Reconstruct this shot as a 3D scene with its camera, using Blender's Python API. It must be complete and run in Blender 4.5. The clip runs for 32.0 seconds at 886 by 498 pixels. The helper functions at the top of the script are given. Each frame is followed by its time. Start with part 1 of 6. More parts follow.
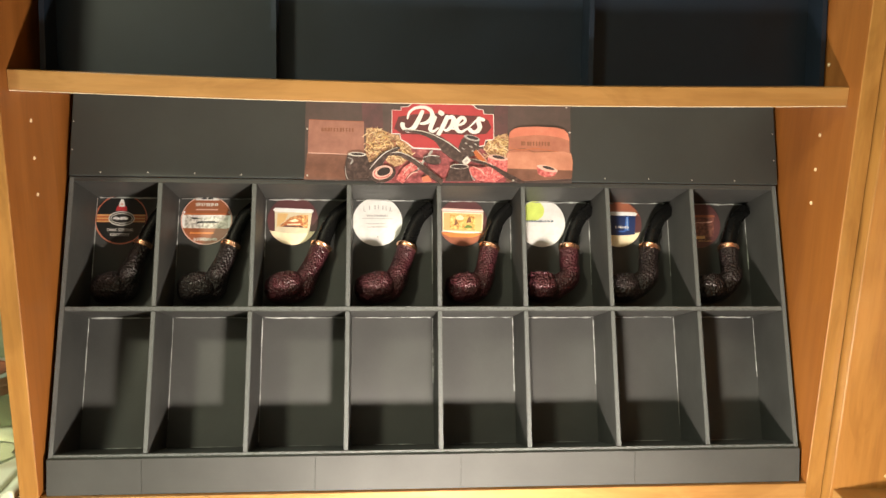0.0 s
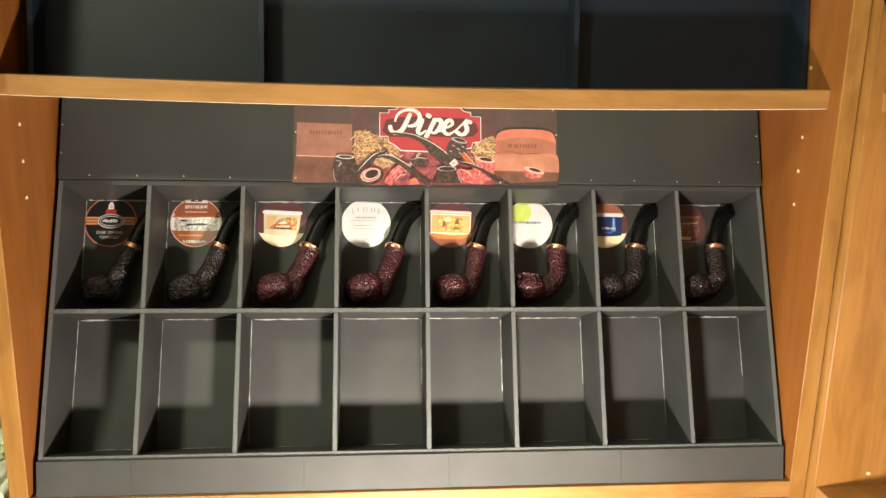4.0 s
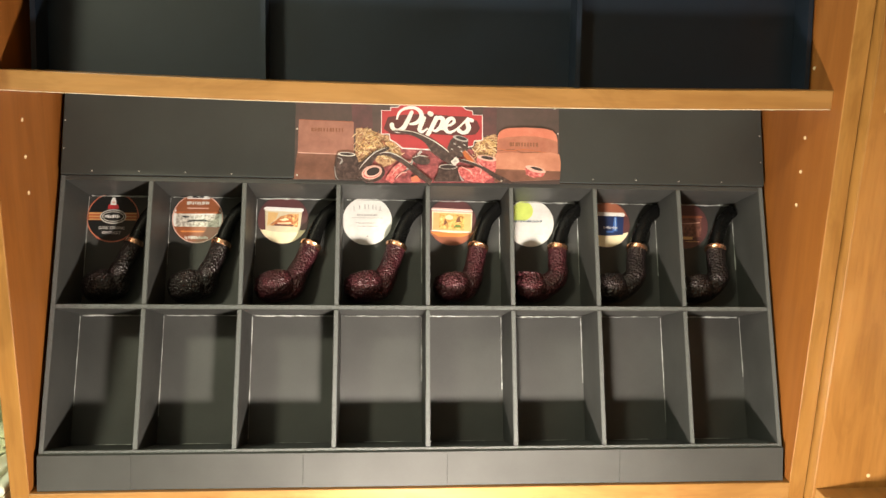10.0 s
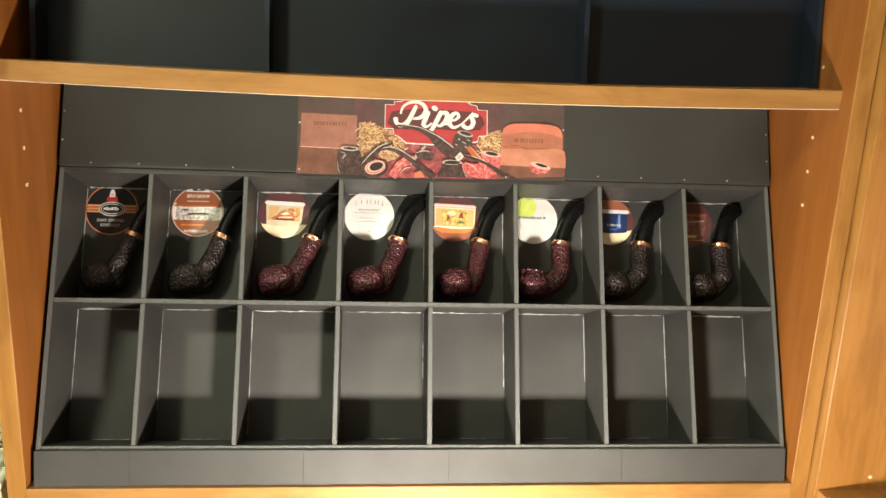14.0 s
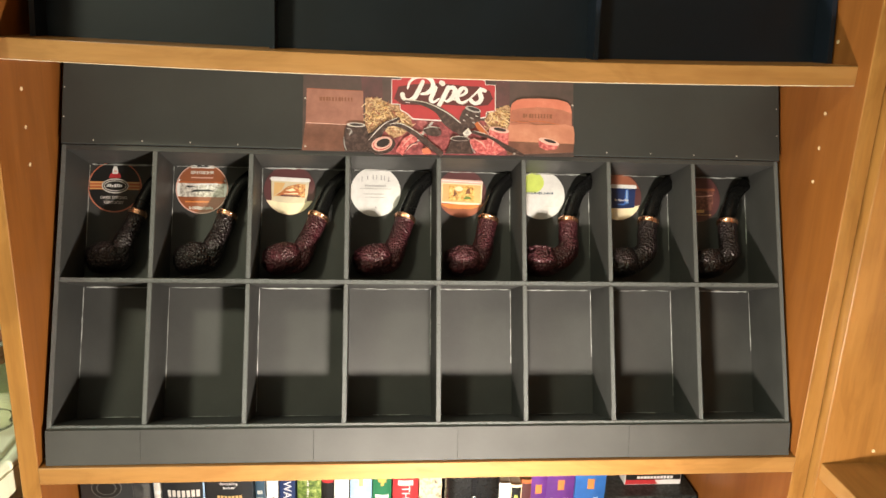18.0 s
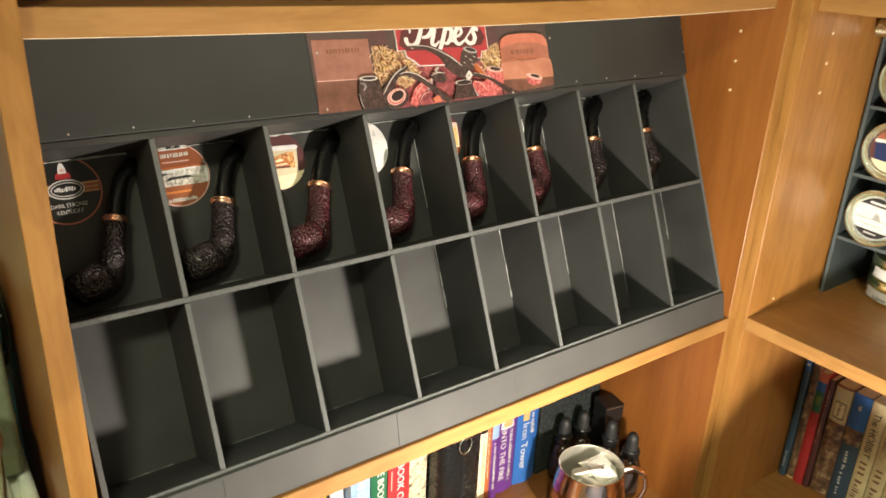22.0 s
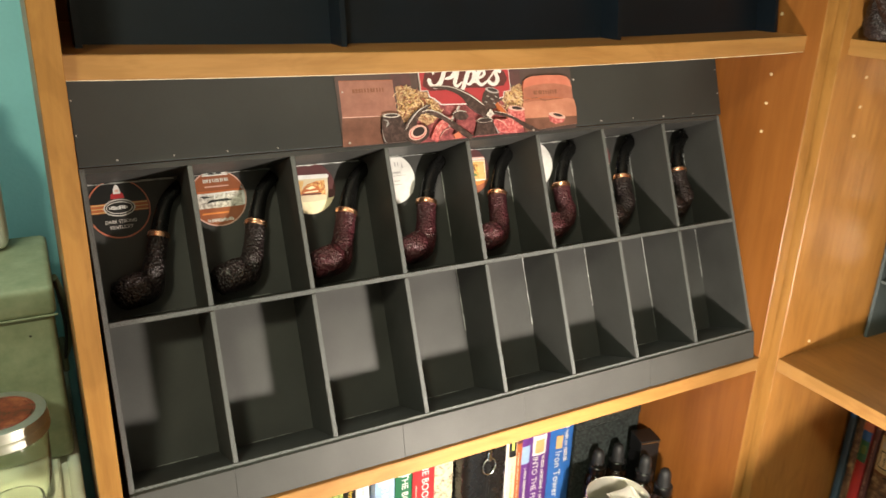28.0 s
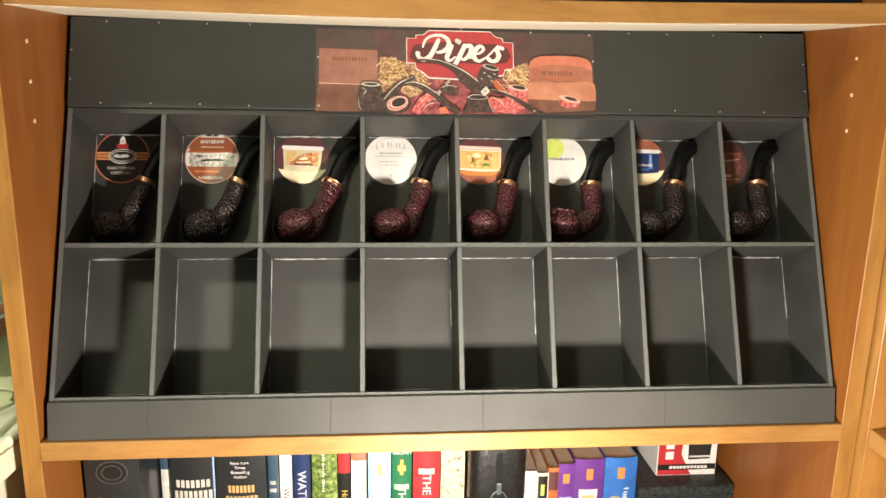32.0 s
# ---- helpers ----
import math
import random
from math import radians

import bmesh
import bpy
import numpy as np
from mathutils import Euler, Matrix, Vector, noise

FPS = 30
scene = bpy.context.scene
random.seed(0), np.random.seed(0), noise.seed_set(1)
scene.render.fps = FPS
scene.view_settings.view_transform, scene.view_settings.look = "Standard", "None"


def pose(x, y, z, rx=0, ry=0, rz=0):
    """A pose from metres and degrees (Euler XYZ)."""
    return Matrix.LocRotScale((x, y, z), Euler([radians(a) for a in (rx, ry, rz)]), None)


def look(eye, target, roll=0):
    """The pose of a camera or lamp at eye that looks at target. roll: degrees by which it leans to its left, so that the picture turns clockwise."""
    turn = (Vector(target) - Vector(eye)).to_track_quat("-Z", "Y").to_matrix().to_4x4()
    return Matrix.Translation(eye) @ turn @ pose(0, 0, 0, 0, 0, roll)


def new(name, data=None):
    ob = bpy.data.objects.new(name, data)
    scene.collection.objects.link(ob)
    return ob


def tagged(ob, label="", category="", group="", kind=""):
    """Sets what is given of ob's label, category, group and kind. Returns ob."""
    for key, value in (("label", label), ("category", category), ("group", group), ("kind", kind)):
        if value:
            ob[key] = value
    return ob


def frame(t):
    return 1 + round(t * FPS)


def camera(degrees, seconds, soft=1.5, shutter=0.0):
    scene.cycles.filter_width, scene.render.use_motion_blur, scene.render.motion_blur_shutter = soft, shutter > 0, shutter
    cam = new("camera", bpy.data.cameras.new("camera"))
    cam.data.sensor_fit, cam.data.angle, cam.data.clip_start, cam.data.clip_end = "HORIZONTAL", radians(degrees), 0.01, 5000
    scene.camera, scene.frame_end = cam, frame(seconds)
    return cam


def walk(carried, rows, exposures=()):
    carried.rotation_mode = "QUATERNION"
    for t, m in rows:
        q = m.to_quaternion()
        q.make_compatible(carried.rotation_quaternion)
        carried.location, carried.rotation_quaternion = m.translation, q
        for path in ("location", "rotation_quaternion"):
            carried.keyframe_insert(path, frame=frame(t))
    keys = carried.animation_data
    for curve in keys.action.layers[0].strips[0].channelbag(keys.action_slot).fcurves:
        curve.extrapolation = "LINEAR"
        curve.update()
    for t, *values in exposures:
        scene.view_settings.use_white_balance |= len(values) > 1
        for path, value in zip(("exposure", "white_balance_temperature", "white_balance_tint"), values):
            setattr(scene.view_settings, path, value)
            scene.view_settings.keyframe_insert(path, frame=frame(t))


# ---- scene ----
cam = camera(59.6, 32.0, 1.5, 0.5)
PATH = [
    (0, (0.0238, 0.0451, 1.2489), (0.1591, 1.6392, 0.8889), 1.4),
    (0.5, (0.0271, 0.0467, 1.248), (0.1648, 1.6425, 0.8938), 1.6),
    (1, (0.0271, 0.0459, 1.2513), (0.1689, 1.64, 0.893), 1.5),
    (1.5, (0.0271, 0.0459, 1.253), (0.1722, 1.6384, 0.8881), 1.5),
    (2, (0.0344, 0.0435, 1.2513), (0.1656, 1.6375, 0.8889), 1.5),
    (2.5, (0.0287, 0.041, 1.2521), (0.1738, 1.6334, 0.8897), 1.4),
    (3, (0.0353, 0.041, 1.2521), (0.1722, 1.6334, 0.8848), 1.3),
    (3.5, (0.0287, 0.0402, 1.253), (0.1788, 1.6326, 0.8881), 1.3),
    (5.5, (0.032, 0.0361, 1.2497), (0.1689, 1.6318, 0.8995), 1.5),
    (6, (0.0312, 0.0361, 1.2521), (0.1656, 1.6326, 0.9028), 1.3),
    (6.5, (0.0295, 0.0344, 1.253), (0.1624, 1.6318, 0.9045), 1.4),
    (7, (0.0271, 0.0353, 1.2546), (0.1665, 1.6302, 0.8987), 1.7),
    (7.5, (0.0303, 0.0353, 1.253), (0.1706, 1.6293, 0.8938), 1.5),
    (8, (0.032, 0.0344, 1.2505), (0.1697, 1.6277, 0.8856), 1.3),
    (8.5, (0.0312, 0.0369, 1.2505), (0.1665, 1.6293, 0.8848), 1.6),
    (9, (0.0361, 0.0369, 1.2521), (0.1607, 1.6302, 0.8856), 1.4),
    (9.5, (0.032, 0.0377, 1.2546), (0.1681, 1.6302, 0.8889), 1.8),
    (10, (0.0344, 0.0385, 1.2538), (0.1706, 1.631, 0.8864), 1.7),
    (10.5, (0.0353, 0.0385, 1.2546), (0.1648, 1.631, 0.8864), 1.9),
    (11, (0.0312, 0.0377, 1.2538), (0.164, 1.631, 0.8864), 1.7),
    (11.5, (0.0303, 0.0402, 1.2554), (0.1697, 1.6318, 0.8848), 1.9),
    (12, (0.0303, 0.041, 1.2554), (0.1706, 1.6318, 0.8831), 1.7),
    (12.5, (0.0303, 0.0418, 1.2562), (0.1681, 1.6318, 0.879), 2.0),
    (13, (0.0262, 0.0443, 1.2571), (0.1763, 1.6326, 0.879), 2.1),
    (13.5, (0.0271, 0.0443, 1.2562), (0.173, 1.6334, 0.879), 2.3),
    (14, (0.0262, 0.0476, 1.2571), (0.1747, 1.6343, 0.8717), 2.4),
    (14.5, (0.0262, 0.0484, 1.262), (0.1788, 1.631, 0.861), 2.3),
    (15, (0.0197, 0.0533, 1.2718), (0.1771, 1.6244, 0.8282), 3.1),
    (15.5, (0.0066, 0.0476, 1.2702), (0.1607, 1.6064, 0.7831), 2.9),
    (17.5, (0.023, 0.0549, 1.2694), (0.1697, 1.617, 0.7905), 2.0),
    (18, (0.0131, 0.0582, 1.2735), (0.1747, 1.6211, 0.8036), 2.4),
    (18.5, (-0.0279, 0.073, 1.2776), (0.2091, 1.6277, 0.8118), 2.5),
    (19, (-0.0615, 0.0976, 1.2923), (0.2296, 1.6318, 0.7913), 2.2),
    (19.5, (-0.114, 0.1164, 1.2956), (0.3452, 1.5892, 0.7388), 2.4),
    (20, (-0.1771, 0.1304, 1.2989), (0.3641, 1.5629, 0.7126), 1.1),
    (20.5, (-0.2345, 0.1656, 1.2899), (0.4625, 1.5154, 0.6732), 1.9),
    (21, (-0.2632, 0.1722, 1.2899), (0.4526, 1.5055, 0.6585), -0.3),
    (21.5, (-0.2731, 0.1747, 1.2882), (0.4625, 1.4883, 0.6363), 0.3),
    (22, (-0.3469, 0.2337, 1.2931), (0.5601, 1.4473, 0.6658), 2.5),
    (22.5, (-0.4125, 0.2517, 1.28), (0.6191, 1.3825, 0.6888), 4.8),
    (23, (-0.433, 0.2517, 1.2726), (0.6535, 1.3276, 0.6814), 5.6),
    (23.5, (-0.4297, 0.2476, 1.2776), (0.6847, 1.2972, 0.688), 5.0),
    (24, (-0.4239, 0.2427, 1.2825), (0.6945, 1.2948, 0.706), 4.3),
    (24.5, (-0.4223, 0.2353, 1.2874), (0.6847, 1.3128, 0.7347), 4.4),
    (26.5, (-0.4084, 0.228, 1.2931), (0.6429, 1.3555, 0.7331), 4.1),
    (27, (-0.3764, 0.2025, 1.2964), (0.5609, 1.4235, 0.7298), 3.0),
    (27.5, (-0.3501, 0.1747, 1.3087), (0.5125, 1.4457, 0.7347), 3.3),
    (28, (-0.3034, 0.1492, 1.3104), (0.433, 1.4973, 0.7364), 1.9),
    (28.5, (-0.2353, 0.1279, 1.3063), (0.3452, 1.5547, 0.7454), 1.7),
    (29, (-0.1804, 0.1115, 1.3046), (0.2903, 1.5752, 0.7347), 3.2),
    (29.5, (-0.1747, 0.1181, 1.2964), (0.2763, 1.5965, 0.747), 1.4),
    (30, (-0.1337, 0.1009, 1.28), (0.2198, 1.617, 0.7642), 1.1),
    (30.5, (-0.0853, 0.0787, 1.2587), (0.1132, 1.6351, 0.7806), 2.0),
    (31, (-0.0418, 0.0681, 1.2243), (0.1164, 1.6367, 0.7733), 1.2),
    (31.5, (-0.0107, 0.0672, 1.1964), (0.1517, 1.649, 0.7954), 1.6),
    (32, (0.0033, 0.0689, 1.1865), (0.1517, 1.658, 0.8126), 1.1),
]
walk(cam, [(t, look(eye, target, roll)) for t, eye, target, roll in PATH], [(0, -0.04), (15, -0.06), (18, -0.20), (20, -0.23), (22, -0.19), (23, 0.02), (24, 0.02), (27, -0.15), (29, -0.20), (30, -0.19), (31, -0.05), (32, -0.15)])

# ---- light ----
def world_light():
    w = bpy.data.worlds.new("room_dark")
    scene.world = w
    w.use_nodes = True
    bg = w.node_tree.nodes["Background"]
    bg.inputs[0].default_value = (1.0, 0.9, 0.78, 1)
    bg.inputs[1].default_value = 0.02


world_light()


def bulb(name, loc, watts, radius, colour):
    d = bpy.data.lights.new(name, "POINT")
    d.energy, d.shadow_soft_size, d.color = watts, radius, colour
    ob = new(name, d)
    ob.location = loc
    return ob


bulb("reading_lamp_bulb", (0.0917, 0.2867, 0.8116), 32.0, 0.022, (1.0, 0.885, 0.745))


def beam(name, loc, target, watts, radius, colour, degrees):
    """The reflector's beam of the reading lamp, from the same place as its bulb."""
    d = bpy.data.lights.new(name, "SPOT")
    d.energy, d.shadow_soft_size, d.color = watts, radius, colour
    d.spot_size, d.spot_blend = radians(degrees), 1.0
    new(name, d).matrix_world = look(loc, target)


beam("reading_lamp_beam", (0.0917, 0.2867, 0.8116), (0.105, 0.790, 0.890), 17.0, 0.022, (1.0, 0.87, 0.74), 64.0)
# Added fill without a known source: brightens the wall and can at the left.
bulb("left_fill_bulb", (-0.62, 0.60, 2.25), 26.0, 0.08, (0.88, 1.0, 0.84))


def ceiling_light(loc, watts, size, colour):
    d = bpy.data.lights.new("ceiling_lamp", "AREA")
    d.shape, d.size, d.energy, d.color = "DISK", size, watts, colour
    ob = new("ceiling_lamp", d)
    ob.location = loc


ceiling_light((-0.99, -0.69, 2.44), 42.0, 0.30, (1.0, 1.0, 0.70))


# ---- materials ----
def nodes_of(name):
    m = bpy.data.materials.new(name)
    m.use_nodes = True
    nt = m.node_tree
    return m, nt, nt.nodes["Principled BSDF"]


def ramp_node(nt, fac, stops):
    r = nt.nodes.new("ShaderNodeValToRGB")
    e = r.color_ramp.elements
    e[0].position, e[0].color = stops[0][0], (*stops[0][1], 1)
    e[1].position, e[1].color = stops[-1][0], (*stops[-1][1], 1)
    for p, c in stops[1:-1]:
        n = e.new(p)
        n.color = (*c, 1)
    nt.links.new(fac, r.inputs[0])
    return r.outputs[0]


def noise_node(nt, scale, detail=4.0, stretch=(1, 1, 1), rough=0.55, distort=0.0):
    tc = nt.nodes.new("ShaderNodeTexCoord")
    mp = nt.nodes.new("ShaderNodeMapping")
    mp.inputs["Scale"].default_value = stretch
    n = nt.nodes.new("ShaderNodeTexNoise")
    n.inputs["Scale"].default_value = scale
    n.inputs["Detail"].default_value = detail
    n.inputs["Roughness"].default_value = rough
    n.inputs["Distortion"].default_value = distort
    nt.links.new(tc.outputs["Object"], mp.inputs[0])
    nt.links.new(mp.outputs[0], n.inputs["Vector"])
    return n.outputs["Fac"]


def bump_node(nt, bsdf, height, strength, dist=0.001):
    b = nt.nodes.new("ShaderNodeBump")
    b.inputs["Strength"].default_value = strength
    b.inputs["Distance"].default_value = dist
    nt.links.new(height, b.inputs["Height"])
    nt.links.new(b.outputs[0], bsdf.inputs["Normal"])


def mix_node(nt, a, b, fac, mode="MULTIPLY"):
    m = nt.nodes.new("ShaderNodeMix")
    m.data_type, m.blend_type = "RGBA", mode
    if isinstance(fac, float):
        m.inputs[0].default_value = fac
    else:
        nt.links.new(fac, m.inputs[0])
    nt.links.new(a, m.inputs[6])
    nt.links.new(b, m.inputs[7])
    return m.outputs[2]


def surface(name, colour, rough=0.5, metal=0.0, vary=0.15, scale=40.0, bump=0.1, fine=400.0, coat=0.0, spec=0.5, dist=0.0006):
    """A painted, printed, plastic or metal surface with variation at two scales."""
    m, nt, b = nodes_of(name)
    lo = tuple(c * (1 - vary) for c in colour)
    hi = tuple(min(1, c * (1 + vary)) for c in colour)
    big = ramp_node(nt, noise_node(nt, scale), [(0.3, lo), (0.7, hi)])
    small = ramp_node(nt, noise_node(nt, fine, 2.0), [(0.3, (1 - vary / 2,) * 3), (0.7, (1, 1, 1))])
    nt.links.new(mix_node(nt, big, small, 1.0), b.inputs["Base Color"])
    rr = nt.nodes.new("ShaderNodeMapRange")
    rr.inputs[3].default_value, rr.inputs[4].default_value = max(0.03, rough - 0.08), min(1, rough + 0.08)
    nt.links.new(noise_node(nt, scale * 2.3), rr.inputs[0])
    nt.links.new(rr.outputs[0], b.inputs["Roughness"])
    b.inputs["Metallic"].default_value = metal
    b.inputs["Coat Weight"].default_value = coat
    b.inputs["Specular IOR Level"].default_value = spec
    if bump:
        bump_node(nt, b, noise_node(nt, fine, 3.0), bump, dist)
    return m


def wood(name, stretch, tint=(1, 1, 1), grain=0.8, figure=0.0):
    """Varnished orange-brown veneer; stretch is small along the grain."""
    m, nt, b = nodes_of(name)
    c = lambda r, g, bl: (r * tint[0], g * tint[1], bl * tint[2])
    base = ramp_node(nt, noise_node(nt, 16, 5, stretch, 0.6, 0.4), [(0.25, c(0.245, 0.120, 0.039)), (0.5, c(0.335, 0.178, 0.061)), (0.78, c(0.41, 0.232, 0.090))])
    pores = ramp_node(nt, noise_node(nt, 130, 3, stretch, 0.7), [(0.36, (0.80, 0.76, 0.72)), (0.55, (1, 1, 1))])
    cloud = ramp_node(nt, noise_node(nt, 5, 3), [(0.3, (0.88, 0.86, 0.84)), (0.7, (1, 1, 1))])
    col = mix_node(nt, mix_node(nt, base, pores, grain), cloud, 0.9)
    if figure:
        flame = ramp_node(nt, noise_node(nt, 34, 4, tuple(min(1, k * 4) for k in stretch), 0.6, 1.2), [(0.38, (0.74, 0.70, 0.62)), (0.52, (1, 1, 1)), (0.66, (1.0, 0.97, 0.90))])
        col = mix_node(nt, col, flame, figure)
    nt.links.new(col, b.inputs["Base Color"])
    b.inputs["Roughness"].default_value = 0.36
    b.inputs["Specular IOR Level"].default_value = 0.45
    bump_node(nt, b, noise_node(nt, 130, 3, stretch), 0.06, 0.0006)
    return m


def speckled(name, dark, light, scale, lo, hi, rough=0.7, bump=0.4, spec=0.3, dist=0.0006):
    m, nt, b = nodes_of(name)
    nt.links.new(ramp_node(nt, noise_node(nt, scale, 3, rough=0.7), [(lo, dark), (hi, light)]), b.inputs["Base Color"])
    b.inputs["Roughness"].default_value = rough
    b.inputs["Specular IOR Level"].default_value = spec
    bump_node(nt, b, noise_node(nt, scale, 3), bump, dist)
    return m


WOOD_X = wood("veneer_along_x", (0.08, 1, 1), (0.80, 0.66, 0.50), 0.7, 0.45)
WOOD_EDGE = wood("golden_edge_band", (1, 1, 0.08), (1.0, 0.93, 0.70), 0.7, 0.7)
WOOD_PALE = wood("pale_shelf_edge_band", (0.08, 1, 1), (0.98, 0.95, 0.86), 0.6, 0.6)
WOOD_RED = wood("reddish_veneer_along_z", (1, 1, 0.05), (0.82, 0.56, 0.36), 0.5, 0.4)
WOOD_Z = wood("veneer_along_z", (1, 1, 0.08), (1.10, 0.96, 0.72), 0.6, 0.5)
BOARD = surface("black_foam_board_face", (0.0405, 0.0410, 0.0395), 0.52, vary=0.20, scale=14, bump=0.12, fine=900, spec=0.4)
HEADB = surface("green_black_header_card", (0.029, 0.0325, 0.0315), 0.5, vary=0.18, scale=10, bump=0.1, fine=900, spec=0.5)
NAVYBOARD = surface("blue_black_foam_board_face", (0.0070, 0.0120, 0.0215), 0.45, vary=0.2, scale=14, bump=0.12, fine=900, spec=0.35)
KICK = surface("grey_card_face", (0.053, 0.053, 0.051), 0.62, vary=0.14, scale=14, bump=0.1, fine=900, spec=0.25)
# Cream that stands in for the lamp's glare on the varnished underside.
GLARE_PALE = surface("glare_pale_underside", (0.80, 0.74, 0.60), 0.4, vary=0.05, scale=20, bump=0.05)
FOAM = speckled("foam_board_cut_edge", (0.030, 0.032, 0.033), (0.102, 0.108, 0.107), 1000, 0.32, 0.50, 0.75, 0.6)
GLUE = surface("dried_clear_glue", (0.34, 0.35, 0.34), 0.3, vary=0.4, scale=90, bump=0.3, fine=300)
PIN = surface("pale_pin_head", (0.42, 0.40, 0.37), 0.3, vary=0.05, bump=0)
HOLE = surface("pale_shelf_sleeve", (0.72, 0.56, 0.36), 0.35, vary=0.05, bump=0)
BLACK = surface("black_plastic", (0.012, 0.012, 0.013), 0.3, vary=0.2, bump=0.05)
PAPER = surface("book_paper_block", (0.62, 0.55, 0.43), 0.85, vary=0.12, scale=60, bump=0.2, fine=700)
SILVER = surface("brushed_silver_tin", (0.80, 0.91, 0.83), 0.2, 1.0, vary=0.08, bump=0.05)
GOLD = surface("gold_lacquered_tin", (0.88, 0.93, 0.55), 0.21, 1.0, vary=0.08, bump=0.04)
TEAL = surface("teal_wall_paint", (0.24, 0.53, 0.58), 0.75, vary=0.06, scale=6, bump=0.25, fine=260, dist=0.001)
TAN_PAINT = surface("tan_wall_paint", (0.46, 0.42, 0.37), 0.8, vary=0.06, scale=5, bump=0.2, fine=200)
CEIL = surface("white_ceiling_paint", (0.62, 0.61, 0.59), 0.9, vary=0.04, scale=5, bump=0.2, fine=150)
CARPET = speckled("brown_carpet", (0.12, 0.09, 0.065), (0.24, 0.19, 0.14), 260, 0.35, 0.65, 0.95, 0.6)


# ---- mesh helpers ----
def box_bm(x0, x1, y0, y1, z0, z1, bevel=0.0, segs=1):
    bm = bmesh.new()
    bmesh.ops.create_cube(bm, size=1.0)
    for v in bm.verts:
        v.co = Vector(((x0 + x1) / 2 + v.co.x * (x1 - x0), (y0 + y1) / 2 + v.co.y * (y1 - y0), (z0 + z1) / 2 + v.co.z * (z1 - z0)))
    if bevel:
        bmesh.ops.bevel(bm, geom=bm.edges[:], offset=bevel, segments=segs, affect="EDGES", profile=0.5)
    return bm


def lathe_bm(profile, steps=32, axis=None):
    """Turns a profile of (radius, height) round z."""
    bm = bmesh.new()
    rings = []
    for r, z in profile:
        if r < 1e-6:
            rings.append([bm.verts.new((0, 0, z))])
        else:
            rings.append([bm.verts.new((r * math.cos(2 * math.pi * k / steps), r * math.sin(2 * math.pi * k / steps), z)) for k in range(steps)])
    for a, b in zip(rings, rings[1:]):
        for k in range(steps):
            q = (k + 1) % steps
            if len(a) == 1 and len(b) == 1:
                continue
            if len(a) == 1:
                bm.faces.new((a[0], b[q], b[k]))
            elif len(b) == 1:
                bm.faces.new((a[k], a[q], b[0]))
            else:
                bm.faces.new((a[k], a[q], b[q], b[k]))
    bmesh.ops.recalc_face_normals(bm, faces=bm.faces[:])
    if axis is not None:
        bm.transform(axis)
    return bm


def tube_bm(points, radii, steps=16, flat=1.0, caps=True):
    """A tube of varying radius along points; flat squeezes it across."""
    bm = bmesh.new()
    pts = [Vector(p) for p in points]
    rings = []
    side = None
    for i, p in enumerate(pts):
        d = (pts[min(i + 1, len(pts) - 1)] - pts[max(i - 1, 0)]).normalized()
        if side is None:
            side = Vector((1, 0, 0)) if abs(d.x) < 0.9 else Vector((0, 1, 0))
        side = (side - d * side.dot(d)).normalized()
        up = d.cross(side)
        f = flat[i] if isinstance(flat, (list, tuple)) else flat
        rings.append([bm.verts.new(p + (side * math.cos(2 * math.pi * k / steps) * radii[i] + up * math.sin(2 * math.pi * k / steps) * radii[i] * f)) for k in range(steps)])
    for a, b in zip(rings, rings[1:]):
        for k in range(steps):
            q = (k + 1) % steps
            bm.faces.new((a[k], a[q], b[q], b[k]))
    if caps:
        bm.faces.new(rings[0][::-1])
        bm.faces.new(rings[-1])
    bmesh.ops.recalc_face_normals(bm, faces=bm.faces[:])
    return bm


def curve_points(ctrl, n=24):
    """Smooth points through the control points."""
    c = [Vector(p) for p in ctrl]
    out = []
    for i in range(len(c) - 1):
        p0, p1, p2, p3 = c[max(i - 1, 0)], c[i], c[i + 1], c[min(i + 2, len(c) - 1)]
        m = max(2, n // (len(c) - 1))
        for k in range(m):
            t = k / m
            out.append(0.5 * ((2 * p1) + (p2 - p0) * t + (2 * p0 - 5 * p1 + 4 * p2 - p3) * t * t + (3 * p1 - p0 - 3 * p2 + p3) * t ** 3))
    out.append(c[-1])
    return out


def sheet_bm(outline, y0, y1):
    """A flat piece with the outline (x, z), from depth y0 (front) to y1."""
    bm = bmesh.new()
    a = [bm.verts.new((x, y0, z)) for x, z in outline]
    b = [bm.verts.new((x, y1, z)) for x, z in outline]
    bm.faces.new(a)
    bm.faces.new(b[::-1])
    n = len(a)
    for k in range(n):
        bm.faces.new((a[k], b[k], b[(k + 1) % n], a[(k + 1) % n]))
    bmesh.ops.recalc_face_normals(bm, faces=bm.faces[:])
    return bm


def ellipse(cx, cz, rx, rz, n=40, a0=0.0, a1=2 * math.pi):
    m = n if a1 - a0 > 6.28 else n - 1
    return [(cx + rx * math.cos(a0 + (a1 - a0) * k / m), cz + rz * math.sin(a0 + (a1 - a0) * k / m)) for k in range(n)]


def rect(x0, x1, z0, z1):
    return [(x0, z0), (x1, z0), (x1, z1), (x0, z1)]


def join_bm(*many):
    out = bmesh.new()
    for bm in many:
        me = bpy.data.meshes.new("piece")
        bm.to_mesh(me)
        bm.free()
        out.from_mesh(me)
        bpy.data.meshes.remove(me)
    return out


